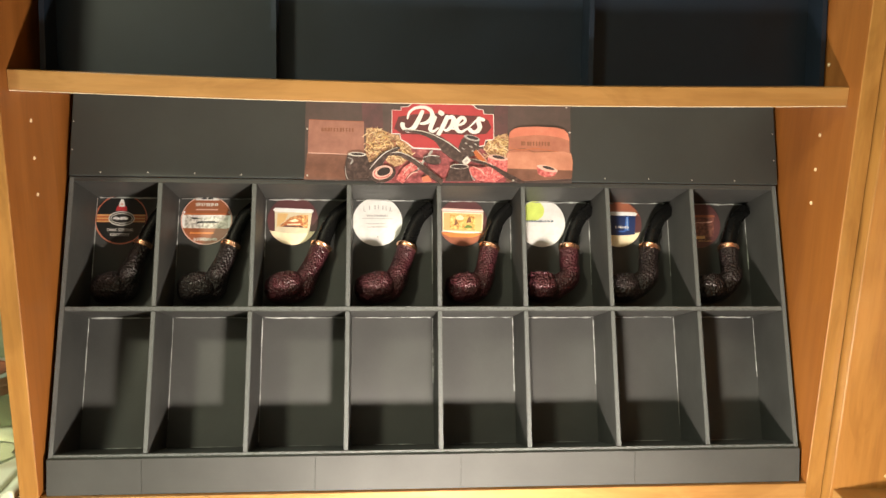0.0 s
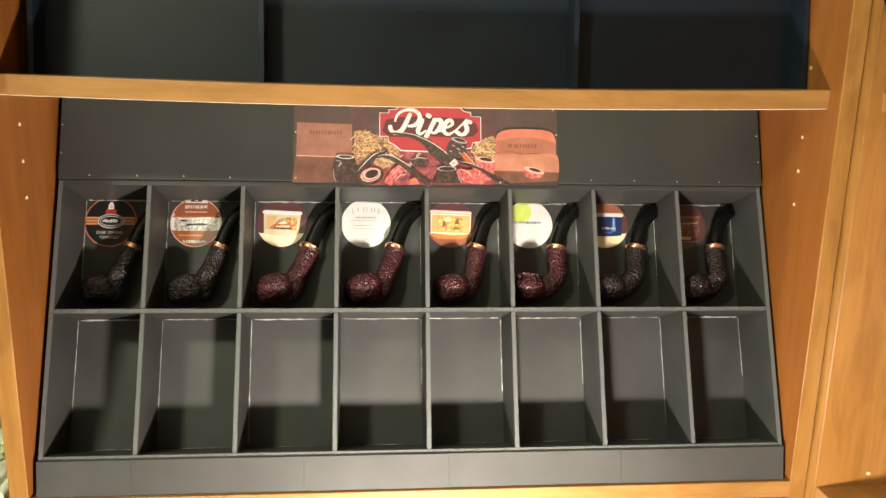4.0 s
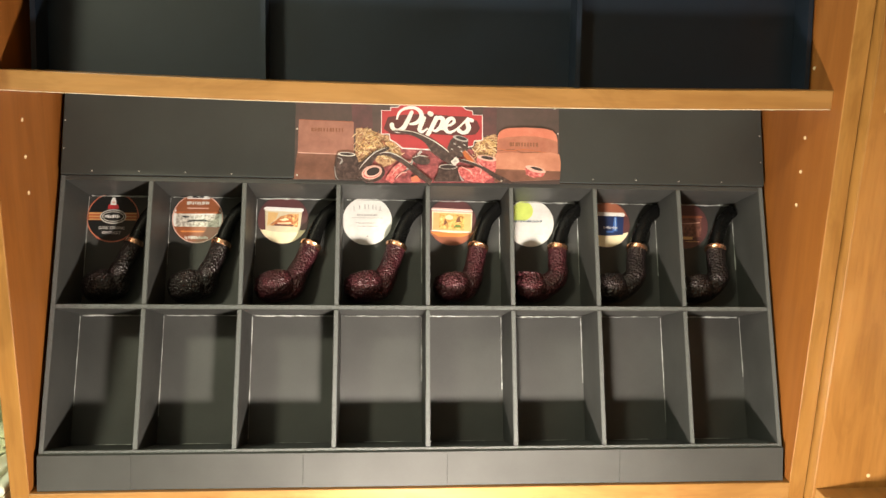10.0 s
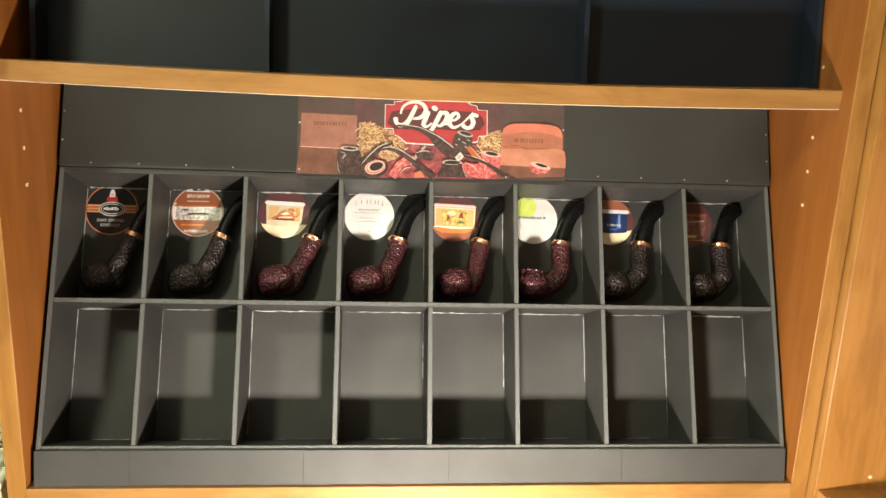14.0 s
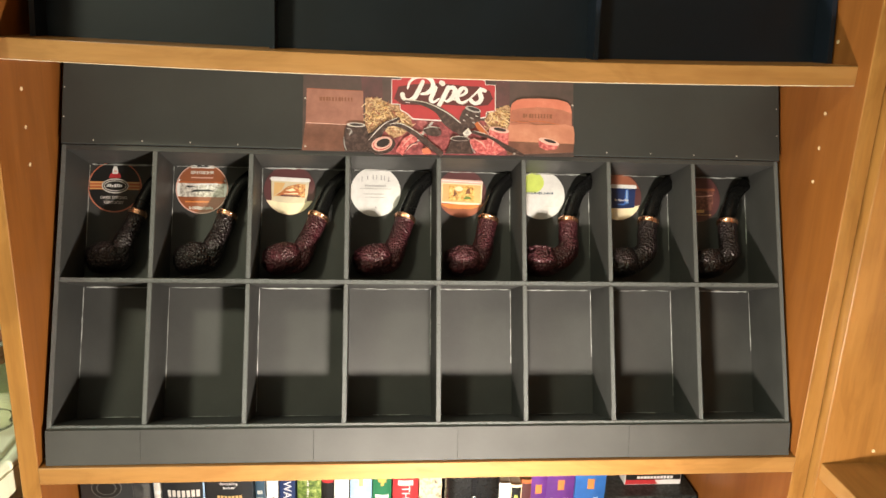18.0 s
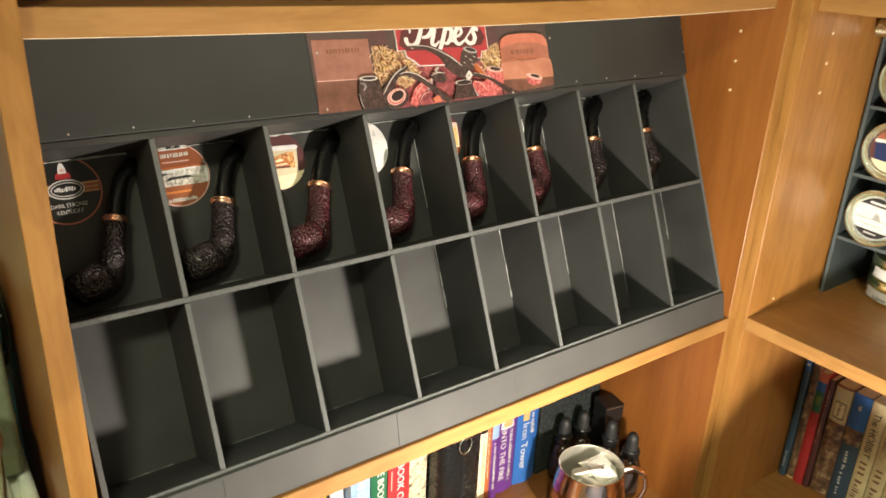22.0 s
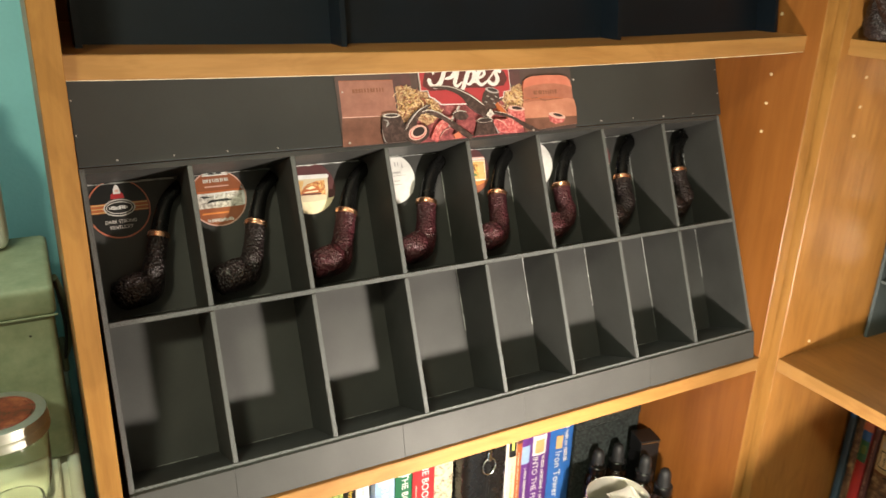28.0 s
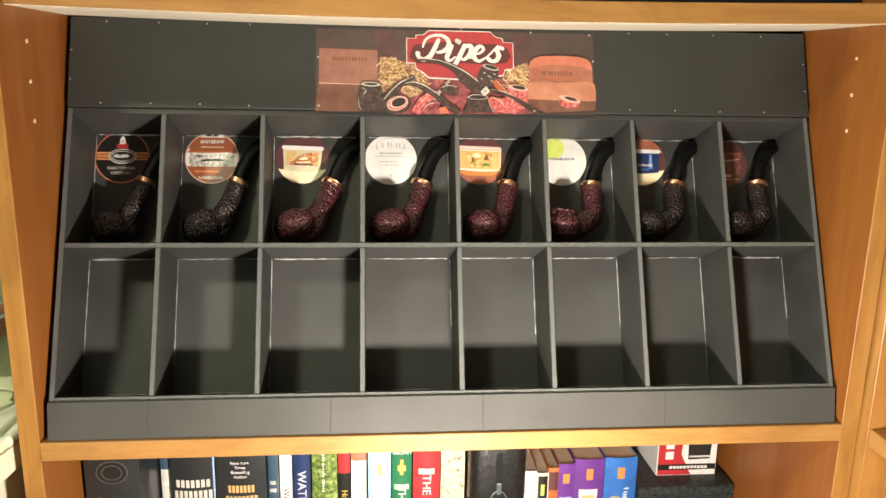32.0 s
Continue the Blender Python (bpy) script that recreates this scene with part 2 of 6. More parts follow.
def mesh_of(name, bm, material, smooth=None):
    me = bpy.data.meshes.new(name)
    bm.to_mesh(me)
    bm.free()
    me.materials.append(material)
    if smooth is not None:
        me.polygons.foreach_set("use_smooth", [True] * len(me.polygons))
        me.set_sharp_from_angle(angle=radians(smooth))
    return me


def part(name, bm, material, parent, label="", smooth=None, m=None):
    """One mesh under a thing or a part, in its parent's own axes."""
    ob = new(name, mesh_of(name, bm, material, smooth))
    ob.parent = parent
    if m is not None:
        ob.matrix_basis = m
    return tagged(ob, label)


def thing(name, m, label, category, group="", kind=""):
    ob = new(name)
    ob.empty_display_size = 0.02
    ob.matrix_basis = m
    return tagged(ob, label, category, group, kind)


def solid(name, bm, material, label, category, group="", kind="", smooth=None, m=None):
    ob = new(name, mesh_of(name, bm, material, smooth))
    if m is not None:
        ob.matrix_basis = m
    return tagged(ob, label, category, group, kind)


def letters(text, size, material, parent, m, name="lettering", extrude=0.0003, bold=0.0, shear=0.0, width=None, align="CENTER", label=""):
    """Raised or printed letters in the built-in font, as a mesh under parent. They lie in local x and y and face local z."""
    cu = bpy.data.curves.new(name, "FONT")
    cu.body, cu.size, cu.extrude, cu.offset, cu.shear, cu.align_x, cu.align_y = text, size, extrude, bold, shear, align, "CENTER"
    cu.resolution_u = 3
    tmp = bpy.data.objects.new(name, cu)
    scene.collection.objects.link(tmp)
    me = bpy.data.meshes.new_from_object(tmp)
    bpy.data.objects.remove(tmp)
    me.materials.clear()
    me.materials.append(material)
    if width:
        xs = [v.co.x for v in me.vertices]
        f = width / max(1e-6, max(xs) - min(xs))
        for v in me.vertices:
            v.co.x *= f
    ob = new(name, me)
    ob.parent = parent
    ob.matrix_basis = m
    return tagged(ob, label)


# ---- setting: the room round the bookcases ----
def structure(name, bm, material, label, category):
    return solid(name, bm, material, label, category, kind="structure")


structure("wall_north", box_bm(-2.2, 1.75, 1.045, 1.145, 0, 2.5), TEAL, "teal painted wall behind the bookcase and table", "wall")
structure("wall_east", box_bm(1.65, 1.75, -1.9, 1.045, 0, 2.5), TAN_PAINT, "tan painted wall behind the second bookcase", "wall")
structure("wall_west", box_bm(-2.3, -2.2, -1.9, 1.145, 0, 2.5), TAN_PAINT, "tan painted wall closing the room", "wall")
structure("wall_south", box_bm(-2.3, 1.75, -2.0, -1.9, 0, 2.5), TAN_PAINT, "tan painted wall behind the camera", "wall")
structure("floor", box_bm(-2.3, 1.75, -2.0, 1.145, -0.1, 0), CARPET, "brown carpeted floor of the room", "floor")
structure("ceiling", box_bm(-2.3, 1.75, -2.0, 1.145, 2.5, 2.6), CEIL, "plain white painted ceiling", "ceiling")


# ---- bookcases ----
TOP_Z, LOW_Z, BOOK_Z = 1.2460, 0.8690, 0.5650


def sag(x):
    """How far the loaded upper shelf of the first case bends down at x."""
    u = (x + 0.2795) / 0.72
    return 0.0185 * u * (1 - u) - 0.0018 * u + 0.0008


def bent_board(x0, x1, y0, y1, z0, z1, bend, bevel=0.0):
    bm = box_bm(x0, x1, y0, y1, z0, z1, bevel)
    long = [e for e in bm.edges if abs(e.verts[0].co.x - e.verts[1].co.x) > 0.9 * (x1 - x0)]
    if bend:
        bmesh.ops.subdivide_edges(bm, edges=long, cuts=24, use_grid_fill=True)
        for v in bm.verts:
            v.co.z -= sag(v.co.x)
    return bm


def bookcase(name, m, left, right, front, back, shelves, label, veneer, bent=None):
    """Axes: x along the front, y into the case, z up. shelves: top height, setback of its front."""
    t = 0.0165
    root = thing(name, m, label, "bookcase", "corner bookcases")
    b = 0.0012
    for x in (left - t, right):
        panel = part("side_panel", box_bm(x, x + t, front + 0.0012, back, 0.0, 2.02), veneer, root)
        part("edge_band", box_bm(x, x + t, front, front + 0.0012, 0.0, 2.02, 0.0005), WOOD_EDGE, panel)
    part("back_panel", box_bm(left, right, back - 0.006, back, 0.06, 2.02), WOOD_Z, root)
    for z, s in shelves:
        board = part("shelf", bent_board(left, right, front + s + 0.0011, back - 0.006, z - t - 0.0003, z, z == bent), WOOD_X, root)
        part("edge_band", bent_board(left, right, front + s, front + s + 0.0011, z - t - 0.0003, z, z == bent, 0.0005), WOOD_PALE, board)
    part("top_board", box_bm(left - t, right + t, front - 0.004, back, 2.02, 2.04, b), WOOD_X, root)
    part("plinth", box_bm(left, right, front + 0.02, front + 0.036, 0.0, 0.06, b), WOOD_X, root)
    return root


CASE1 = bookcase("bookcase", pose(0, 0, 0), -0.2795, 0.4405, 0.7000, 0.9900,
                 [(1.66, 0.02), (TOP_Z, 0.0175), (LOW_Z, -0.001), (BOOK_Z, 0.02), (0.30, 0.02), (0.0775, 0.02)],
                 "orange-brown veneered wooden bookcase with adjustable shelves", WOOD_RED, TOP_Z)
# The second bookcase stands square to the first and faces its open side.
CASE2_M = pose(0.4585, 0.7045, 0, 0, 0, -90)
CASE2 = bookcase("bookcase", CASE2_M, 0.0165, 0.7360, 0.0, 0.2970,
                 [(1.66, 0.02), (TOP_Z, 0.012), (LOW_Z, 0.002), (BOOK_Z, 0.003), (0.30, 0.02), (0.0775, 0.02)],
                 "orange-brown wooden bookcase standing square to its neighbour", WOOD_Z)


def sleeve(parent, x, y, z, rz):
    part("pin_hole", lathe_bm([(0.0018, 0.0), (0.0018, 0.0006), (0.0012, 0.0006), (0.0012, 0.0002), (0.0, 0.0002)], 12), HOLE, parent, smooth=40,
         m=pose(x, y, z, 0, 0, rz) @ pose(0, 0, 0, 0, 90, 0))
for z in (1.2015, 1.1690, 1.1365):
    sleeve(CASE1, -0.2795, 0.7540, z, 0)
    sleeve(CASE1, 0.4405, 0.7545, z, 180)
    sleeve(CASE2, 0.0165, 0.0525, z + 0.003, 0)
sleeve(CASE1, 0.4405, 0.7545, 1.2665, 180)
sleeve(CASE2, 0.0165, 0.0535, 0.8820, 0)

# ---- black display rack for the tobacco pipes ----
RACK_M = pose(0, 0.7137, 0.9042, -22.86, 0, 0)
RX0, RX1, DEEP = -0.2742, 0.4350, 0.063
DIVIDERS = (-0.1885, -0.0985, -0.0060, 0.0835, 0.1685, 0.2555, 0.3440)
S_MID, S_TOP, S_HEAD = 0.1330, 0.2610, 0.3466
T = 0.0045


def edged_board(name, x0, x1, y0, y1, z0, z1, parent, front=True):
    """Foam board with a black face and a cut edge of grey foam at its front."""
    ob = part(name, box_bm(x0, x1, y0 + 0.0006, y1, z0, z1), BOARD, parent)
    if front:
        e = 0.0004
        part("cut_edge", box_bm(x0 + e, x1 - e, y0, y0 + 0.0006, z0 + e, z1 - e), FOAM, ob, "rough grey foam edge")
    return ob


HEAD_M = pose(0, 0, S_TOP) @ pose(0, 0, 0, 3.5, 0, 0) @ pose(0, 0, -S_TOP)
RACK = thing("pipe_display_rack", RACK_M, "black foam board display rack leaning back on the shelf", "display rack")
part("back_panel", box_bm(RX0, RX1, DEEP, DEEP + T, -0.004, S_TOP), BOARD, RACK)
edged_board("side_panel", RX0, RX0 + T, 0, DEEP, -0.004, S_TOP, RACK)
edged_board("side_panel", RX1 - T, RX1, 0, DEEP, -0.004, S_TOP, RACK)
for z0 in (-0.0045, S_MID - T / 2):
    edged_board("shelf", RX0 + T, RX1 - T, 0.0004, DEEP, z0, z0 + T, RACK)
part("top_board", box_bm(RX0 + T, RX1 - T, 0.0006, DEEP, S_TOP - T, S_TOP), BOARD, RACK)
for x in DIVIDERS:
    edged_board("divider", x - T / 2, x + T / 2, 0, DEEP, 0.0002, S_MID - T / 2 - 0.0002, RACK)
    edged_board("divider", x - T / 2, x + T / 2, 0, DEEP, S_MID + T / 2 + 0.0002, S_TOP - T - 0.0002, RACK)
part("header_panel", box_bm(RX0, RX1 + 0.001, -0.0025, 0.0015, S_TOP + 0.0006, S_HEAD, 0.0006), HEADB, RACK, m=HEAD_M)
rng = random.Random(5)
for x in [RX0 + 0.0295 + 0.0445 * k for k in range(4)] + [0.253 + 0.0455 * k for k in range(4)]:
    part("pin", lathe_bm([(0.0008, 0), (0.0008, 0.0004), (0.0006, 0.0009), (0, 0.001)], 8), PIN, RACK, smooth=60, m=HEAD_M @ pose(x, -0.0025, S_TOP + 0.004 + rng.uniform(-0.0006, 0.0006), 90, 0, 0))
    part("pin", lathe_bm([(0.0008, 0), (0.0008, 0.0004), (0.0006, 0.0009), (0, 0.001)], 8), PIN, RACK, smooth=60, m=HEAD_M @ pose(x + rng.uniform(-0.006, 0.006), -0.0025, S_HEAD - 0.004, 90, 0, 0))
for x in (RX0 + 0.002, RX1 - 0.002):
    for z in (0.287, 0.315):
        part("pin", lathe_bm([(0.0007, 0), (0.0007, 0.0004), (0.0005, 0.0008), (0, 0.0009)], 8), PIN, RACK, smooth=60, m=HEAD_M @ pose(x, -0.0025, z, 90, 0, 0))
# Thin sheet added under the upper shelf, its paleness painting lamplight from below.
part("underside_glare", bent_board(-0.2793, 0.4403, 0.7190, 0.98, TOP_Z - 0.0174, TOP_Z - 0.0169, True), GLARE_PALE, CASE1, "shelf underside with lamp glare in its pale colour")
# beads of glue in the back corners of the cells
for k in range(8):
    x0 = RX0 + T if k == 0 else DIVIDERS[k - 1] + T / 2
    x1 = RX1 - T if k == 7 else DIVIDERS[k] - T / 2
    for z0, z1 in ((0.0, S_MID - T / 2), (S_MID + T / 2, S_TOP - T)):
        g = random.Random(k * 7 + int(z0 * 100))
        pts = [(x0 + (x1 - x0) * (0.04 + 0.92 * i / 14), DEEP - 0.0008, z1 - 0.0006 - g.uniform(0, 0.0007)) for i in range(15)]
        part("glue_bead", tube_bm(pts, [0.0005 * g.uniform(0.25, 1.5) * (1.7 if k in (0, 2, 5, 7) else 1.0) for _ in pts], 6), GLUE, RACK, smooth=60)
        side = x0 + 0.0006 if k < 3 else x1 - 0.0006
        h = g.uniform(0.45, 0.95)
        pts = [(side, DEEP - 0.0008, z1 - 0.002 - (z1 - z0) * h * i / 14) for i in range(15)]
        part("glue_bead", tube_bm(pts, [0.0005 * g.uniform(0.2, 1.3) for _ in pts], 6), GLUE, RACK, smooth=60)
        pts = [(x0 + (x1 - x0) * (0.3 + 0.45 * i / 9), DEEP - 0.0010, z0 + 0.0006) for i in range(10)]
        part("glue_bead", tube_bm(pts, [0.0004 * g.uniform(0.1, 1.1) for _ in pts], 6), GLUE, RACK, smooth=60)
# kick board, in folded lengths, standing on the shelf below the cells
KY0, KY1 = 0.7030, 0.7080
cuts = [RX0, -0.191, -0.034, 0.102, 0.270, RX1]
kick = thing("kick_board", pose(0, 0, 0), "dark grey card strip standing along the shelf edge", "kick board")
for i, (a, b) in enumerate(zip(cuts, cuts[1:])):
    dy = (0.0, 0.0003, 0.0001, 0.0004, 0.0001)[i]
    bm = sheet_bm([(a + 0.00005, LOW_Z), (b - 0.00005, LOW_Z), (b - 0.00005, 0.9012), (a + 0.00005, 0.9012)], 0, 0.004)
    bmesh.ops.bevel(bm, geom=bm.edges[:], offset=0.0002, segments=1, affect="EDGES")
    for v in bm.verts:
        v.co.y += KY0 + dy + (v.co.z - LOW_Z) * 0.2
    part("strip", bm, KICK, kick)

# ---- upper display rack, only its foot in view ----
UP = thing("upper_display_rack", pose(0, 0.755, TOP_Z, -8, 0, 0), "black foam board display rack standing on the upper shelf", "display rack")
part("back_panel", bent_board(-0.268, 0.438, 0.0252, 0.030, 0.0, 0.30, True), NAVYBOARD, UP)
for x in (-0.2680, -0.0720, 0.2130, 0.4335):
    part("divider", box_bm(x, x + T, 0.0, 0.025, -sag(x), 0.30), NAVYBOARD, UP)


# ---- tobacco pipes in the upper row of cells ----
def rusticated(name, dark, ridge):
    m, nt, b = nodes_of(name)
    tc = nt.nodes.new("ShaderNodeTexCoord")
    v = nt.nodes.new("ShaderNodeTexVoronoi")
    v.inputs["Scale"].default_value = 420
    nt.links.new(tc.outputs["Object"], v.inputs["Vector"])
    col = ramp_node(nt, v.outputs["Distance"], [(0.1, ridge), (0.55, dark)])
    blot = ramp_node(nt, noise_node(nt, 60), [(0.3, (0.5, 0.45, 0.45)), (0.7, (1, 1, 1))])
    nt.links.new(mix_node(nt, col, blot, 1.0), b.inputs["Base Color"])
    b.inputs["Roughness"].default_value = 0.42
    b.inputs["Coat Weight"].default_value = 0.12
    b.inputs["Coat Roughness"].default_value = 0.2
    inv = nt.nodes.new("ShaderNodeMath")
    inv.operation = "SUBTRACT"
    inv.inputs[0].default_value = 1.0
    nt.links.new(v.outputs["Distance"], inv.inputs[1])
    bump_node(nt, b, inv.outputs[0], 1.0, 0.0018)
    return m


BRIAR_RED = rusticated("rusticated_red_briar", (0.058, 0.010, 0.016), (0.082, 0.015, 0.021))
BRIAR_DARK = rusticated("rusticated_black_briar", (0.012, 0.006, 0.007), (0.022, 0.010, 0.011))
CHAR = surface("charred_bowl_chamber", (0.006, 0.005, 0.005), 0.8, vary=0.3, bump=0.3)
STEM = surface("black_vulcanite_stem", (0.004, 0.004, 0.004), 0.26, vary=0.2, bump=0.0, spec=0.22)
BAND = surface("copper_gold_band", (0.90, 0.50, 0.32), 0.26, 1.0, vary=0.1, bump=0.02)
SMOOTH_BRIAR = surface("polished_black_briar", (0.012, 0.009, 0.008), 0.16, vary=0.3, bump=0.0)


def knobbly(bm, seed, amount):
    for v in bm.verts:
        n = noise.noise(v.co * 260 + Vector((seed, 0, 0))) + 0.6 * noise.noise(v.co * 520 + Vector((0, seed, 0)))
        v.co += v.co.normalized() * n * amount
    bm.normal_update()


def tobacco_pipe(m, seed, bowl, ring, tip, material, r, label, group, crown=False, tilt=(30, 0), lean=0.2, girth=1.0):
    """A bent pipe: squat bowl leaning out at the front, shank curving up and back to the band, broad stem above it. Axes x, y depth, z up."""
    root = thing("tobacco_pipe", m, label, "pipe", group)
    bx, by, bz = bowl
    top = 0.0135
    prof = [(0, -0.0165), (r * 0.40, -0.0162), (r * 0.74, -0.0142), (r * 0.95, -0.0085), (r * 1.03, -0.0015), (r * 1.0, 0.0055), (r * 0.92, 0.0105), (r * 0.84, top), (r * 0.72, top + 0.0012), (r * 0.58, top + 0.0006)]
    if crown:
        prof[4:8] = [(r * 1.08, -0.0040), (r * 1.0, 0.0050), (r * 0.86, 0.0120), (r * 0.86, top + 0.002)]
    bm = lathe_bm(prof, 40)
    bmesh.ops.subdivide_edges(bm, edges=bm.edges[:], cuts=1, use_grid_fill=True)
    if crown:
        for v in bm.verts:
            a = math.atan2(v.co.y, v.co.x)
            v.co *= 1 + 0.035 * math.cos(a * 16) * max(0.0, min(1.0, (v.co.z + 0.012) / 0.02))
    knobbly(bm, seed, 0.0010)
    place = pose(bx, by, bz, tilt[0], tilt[1], 0) @ Matrix.Diagonal((1, 1, 0.84, 1))
    bm.transform(pose(-0.0015, 0, 0) @ place @ Matrix.Diagonal((1.0 if crown else 1.10, 1, 1, 1)) @ pose(0, 0, 0, 0, 0, seed * 37))
    part("bowl", bm, material, root, smooth=60)
    part("chamber", lathe_bm([(r * 0.60, top + 0.0004), (r * 0.55, 0.006), (0, 0.0)], 24), CHAR, root, "charred chamber", smooth=40, m=place)
    rx, ry, rz = ring
    pts = curve_points([(bx + r * 0.05, by + 0.004, bz - 0.002), (bx + r * 0.75, by + 0.006, bz + 0.000), (rx - lean * 0.034, ry - 0.0085, rz - 0.0310), (rx - lean * 0.0155, ry - 0.0035, rz - 0.0150), (rx, ry, rz)], 36)
    n = len(pts)
    rad = [0.0100 * girth + 0.0038 * max(0.0, 1 - i / (n * 0.66)) ** 0.8 for i in range(n)]
    bm = tube_bm(pts, rad, 22)
    for v in bm.verts:
        k = noise.noise(v.co * 330 + Vector((seed, 3, 0))) + 0.5 * noise.noise(v.co * 640 + Vector((seed, 0, 5)))
        v.co += Vector((k, -abs(k), k)) * 0.0006
    part("shank", bm, material, root, smooth=60)
    d = (Vector(ring) - pts[-4]).normalized()
    turn = d.to_track_quat("Z", "Y").to_matrix().to_4x4()
    part("band", lathe_bm([(a * girth, b) for a, b in ((0.0060, -0.0010), (0.0108, -0.0008), (0.0114, 0.0004), (0.0114, 0.0014), (0.0111, 0.0018), (0.0114, 0.0022), (0.0114, 0.0034), (0.0106, 0.0044), (0.0062, 0.0046))], 32), BAND, root, "copper-gold band", smooth=35,
         m=Matrix.Translation(ring) @ turn)
    e = Vector(ring) + d * 0.0042
    t = Vector(tip)
    w = t - e
    sp = curve_points([e, e + Vector((w.x * 0.17, w.y * 0.2, w.z * 0.33)), e + Vector((w.x * 0.47, w.y * 0.6, w.z * 0.70)), t], 28)
    k = len(sp)
    srad = [0.0089 * girth - 0.0024 * (i / (k - 1)) ** 0.9 for i in range(k)]
    part("stem", tube_bm(sp, srad, 18, [1.0 - 0.5 * (i / (k - 1)) for i in range(k)]), STEM, root, "matt black stem", smooth=50)
    return root


BOWLS = (-0.2420, -0.1570, -0.0690, 0.0215, 0.1125, 0.1930, 0.2795, 0.3735)
RINGS = ((-0.2165, 0.0480), (-0.1290, 0.0500), (-0.0373, 0.0530), (0.0525, 0.0530), (0.1405, 0.0545), (0.2275, 0.0550), (0.3140, 0.0505), (0.4015, 0.0480))
LEANS = (0.30, 0.30, 0.36, 0.30, 0.22, 0.10, 0.20, 0.10)
PIPE_WORDS = ("dark", "dark", "dark red", "deep red", "dark red", "crown-rimmed red", "dark brown", "dark brown")
for k in range(8):
    red = k in (2, 3, 4, 5)
    rx, ry = RINGS[k]
    tobacco_pipe(RACK_M.copy(), k + 1.5, (BOWLS[k], 0.0425 if k < 2 else 0.0375, 0.1580), (rx, ry, 0.2015), (rx + (0.026, 0.026, 0.030, 0.028, 0.025, 0.026, 0.028, 0.026)[k], 0.0525, 0.2480),
                 BRIAR_RED if red else BRIAR_DARK, (0.0166, 0.0175, 0.0182, 0.0184, 0.0172, 0.0174, 0.0168, 0.0164)[k],
                 f"bent {PIPE_WORDS[k]} rusticated briar pipe with a copper-gold band", "pipes in the rack",
                 k == 5, ((-14, -14), (-14, -14), (-14, -12), (-14, -14), (-14, -8), (-10, 4), (-14, -6), (-14, -4))[k], LEANS[k], (0.86, 0.93, 1.0, 1.0, 1.0, 1.0, 1.0, 1.0)[k])


# ---- printed labels ----
def ink(name, colour, rough=0.38, vary=0.08):
    return surface(name, colour, rough, vary=vary, scale=120, bump=0.0, fine=700)


INK = {k: ink("ink_" + k, c) for k, c in dict(
    black=(0.012, 0.012, 0.012), white=(0.70, 0.70, 0.69), cream=(0.78, 0.68, 0.46), orange=(0.62, 0.22, 0.06), rust=(0.42, 0.12, 0.04), maroon=(0.095, 0.036, 0.038),
    red=(0.42, 0.03, 0.035), deepred=(0.20, 0.016, 0.022), lime=(0.52, 0.62, 0.14), navy=(0.015, 0.03, 0.10), blue=(0.05, 0.14, 0.42), grey=(0.36, 0.36, 0.35), tan=(0.62, 0.40, 0.17),
    brown=(0.20, 0.085, 0.045), leather=(0.30, 0.105, 0.06), salmon=(0.55, 0.17, 0.10), pink=(0.66, 0.42, 0.36), gold=(0.62, 0.36, 0.09), dark=(0.03, 0.022, 0.022), silver=(0.60, 0.58, 0.54),
    green=(0.02, 0.13, 0.06), teal=(0.04, 0.22, 0.24), skyblue=(0.30, 0.45, 0.66), purple=(0.12, 0.035, 0.22), yellow=(0.58, 0.44, 0.06), royal=(0.03, 0.13, 0.42), leaf=(0.13, 0.20, 0.05),
    ivory=(0.58, 0.51, 0.36), lensgrey=(0.075, 0.075, 0.072), parchment=(0.60, 0.52, 0.31), slate=(0.035, 0.07, 0.11), charcoal=(0.02, 0.021, 0.023), straw=(0.72, 0.56, 0.36), signred=(0.36, 0.038, 0.045), signdark=(0.085, 0.022, 0.023), umber=(0.27, 0.085, 0.035), dry=(0.66, 0.50, 0.26), paper=(0.63, 0.625, 0.61), faint=(0.30, 0.30, 0.30)).items()}


def mottled(name, a, b, c, scale):
    m, nt, bs = nodes_of(name)
    nt.links.new(ramp_node(nt, noise_node(nt, scale, 5, rough=0.65), [(0.32, a), (0.5, b), (0.68, c)]), bs.inputs["Base Color"])
    bs.inputs["Roughness"].default_value = 0.36
    return m


INK["plane_picture"] = mottled("printed_biplane_picture", (0.16, 0.14, 0.12), (0.50, 0.47, 0.42), (0.80, 0.78, 0.72), 330)
INK["hill_picture"] = mottled("printed_hill_picture", (0.16, 0.04, 0.03), (0.50, 0.22, 0.08), (0.85, 0.66, 0.30), 300)
INK["rider_picture"] = mottled("printed_rider_picture", (0.22, 0.08, 0.03), (0.72, 0.42, 0.12), (0.86, 0.66, 0.30), 230)
INK["ink_sketch"] = mottled("printed_ink_drawing", (0.06, 0.05, 0.04), (0.60, 0.53, 0.36), (0.66, 0.58, 0.42), 150)
INK["foliage"] = mottled("printed_foliage", (0.02, 0.045, 0.012), (0.12, 0.19, 0.04), (0.40, 0.46, 0.16), 170)
INK["worn_picture"] = mottled("printed_worn_picture", (0.03, 0.022, 0.018), (0.16, 0.085, 0.05), (0.46, 0.34, 0.20), 80)
INK["dim_picture"] = mottled("printed_dim_picture", (0.05, 0.02, 0.02), (0.16, 0.06, 0.05), (0.30, 0.14, 0.11), 240)


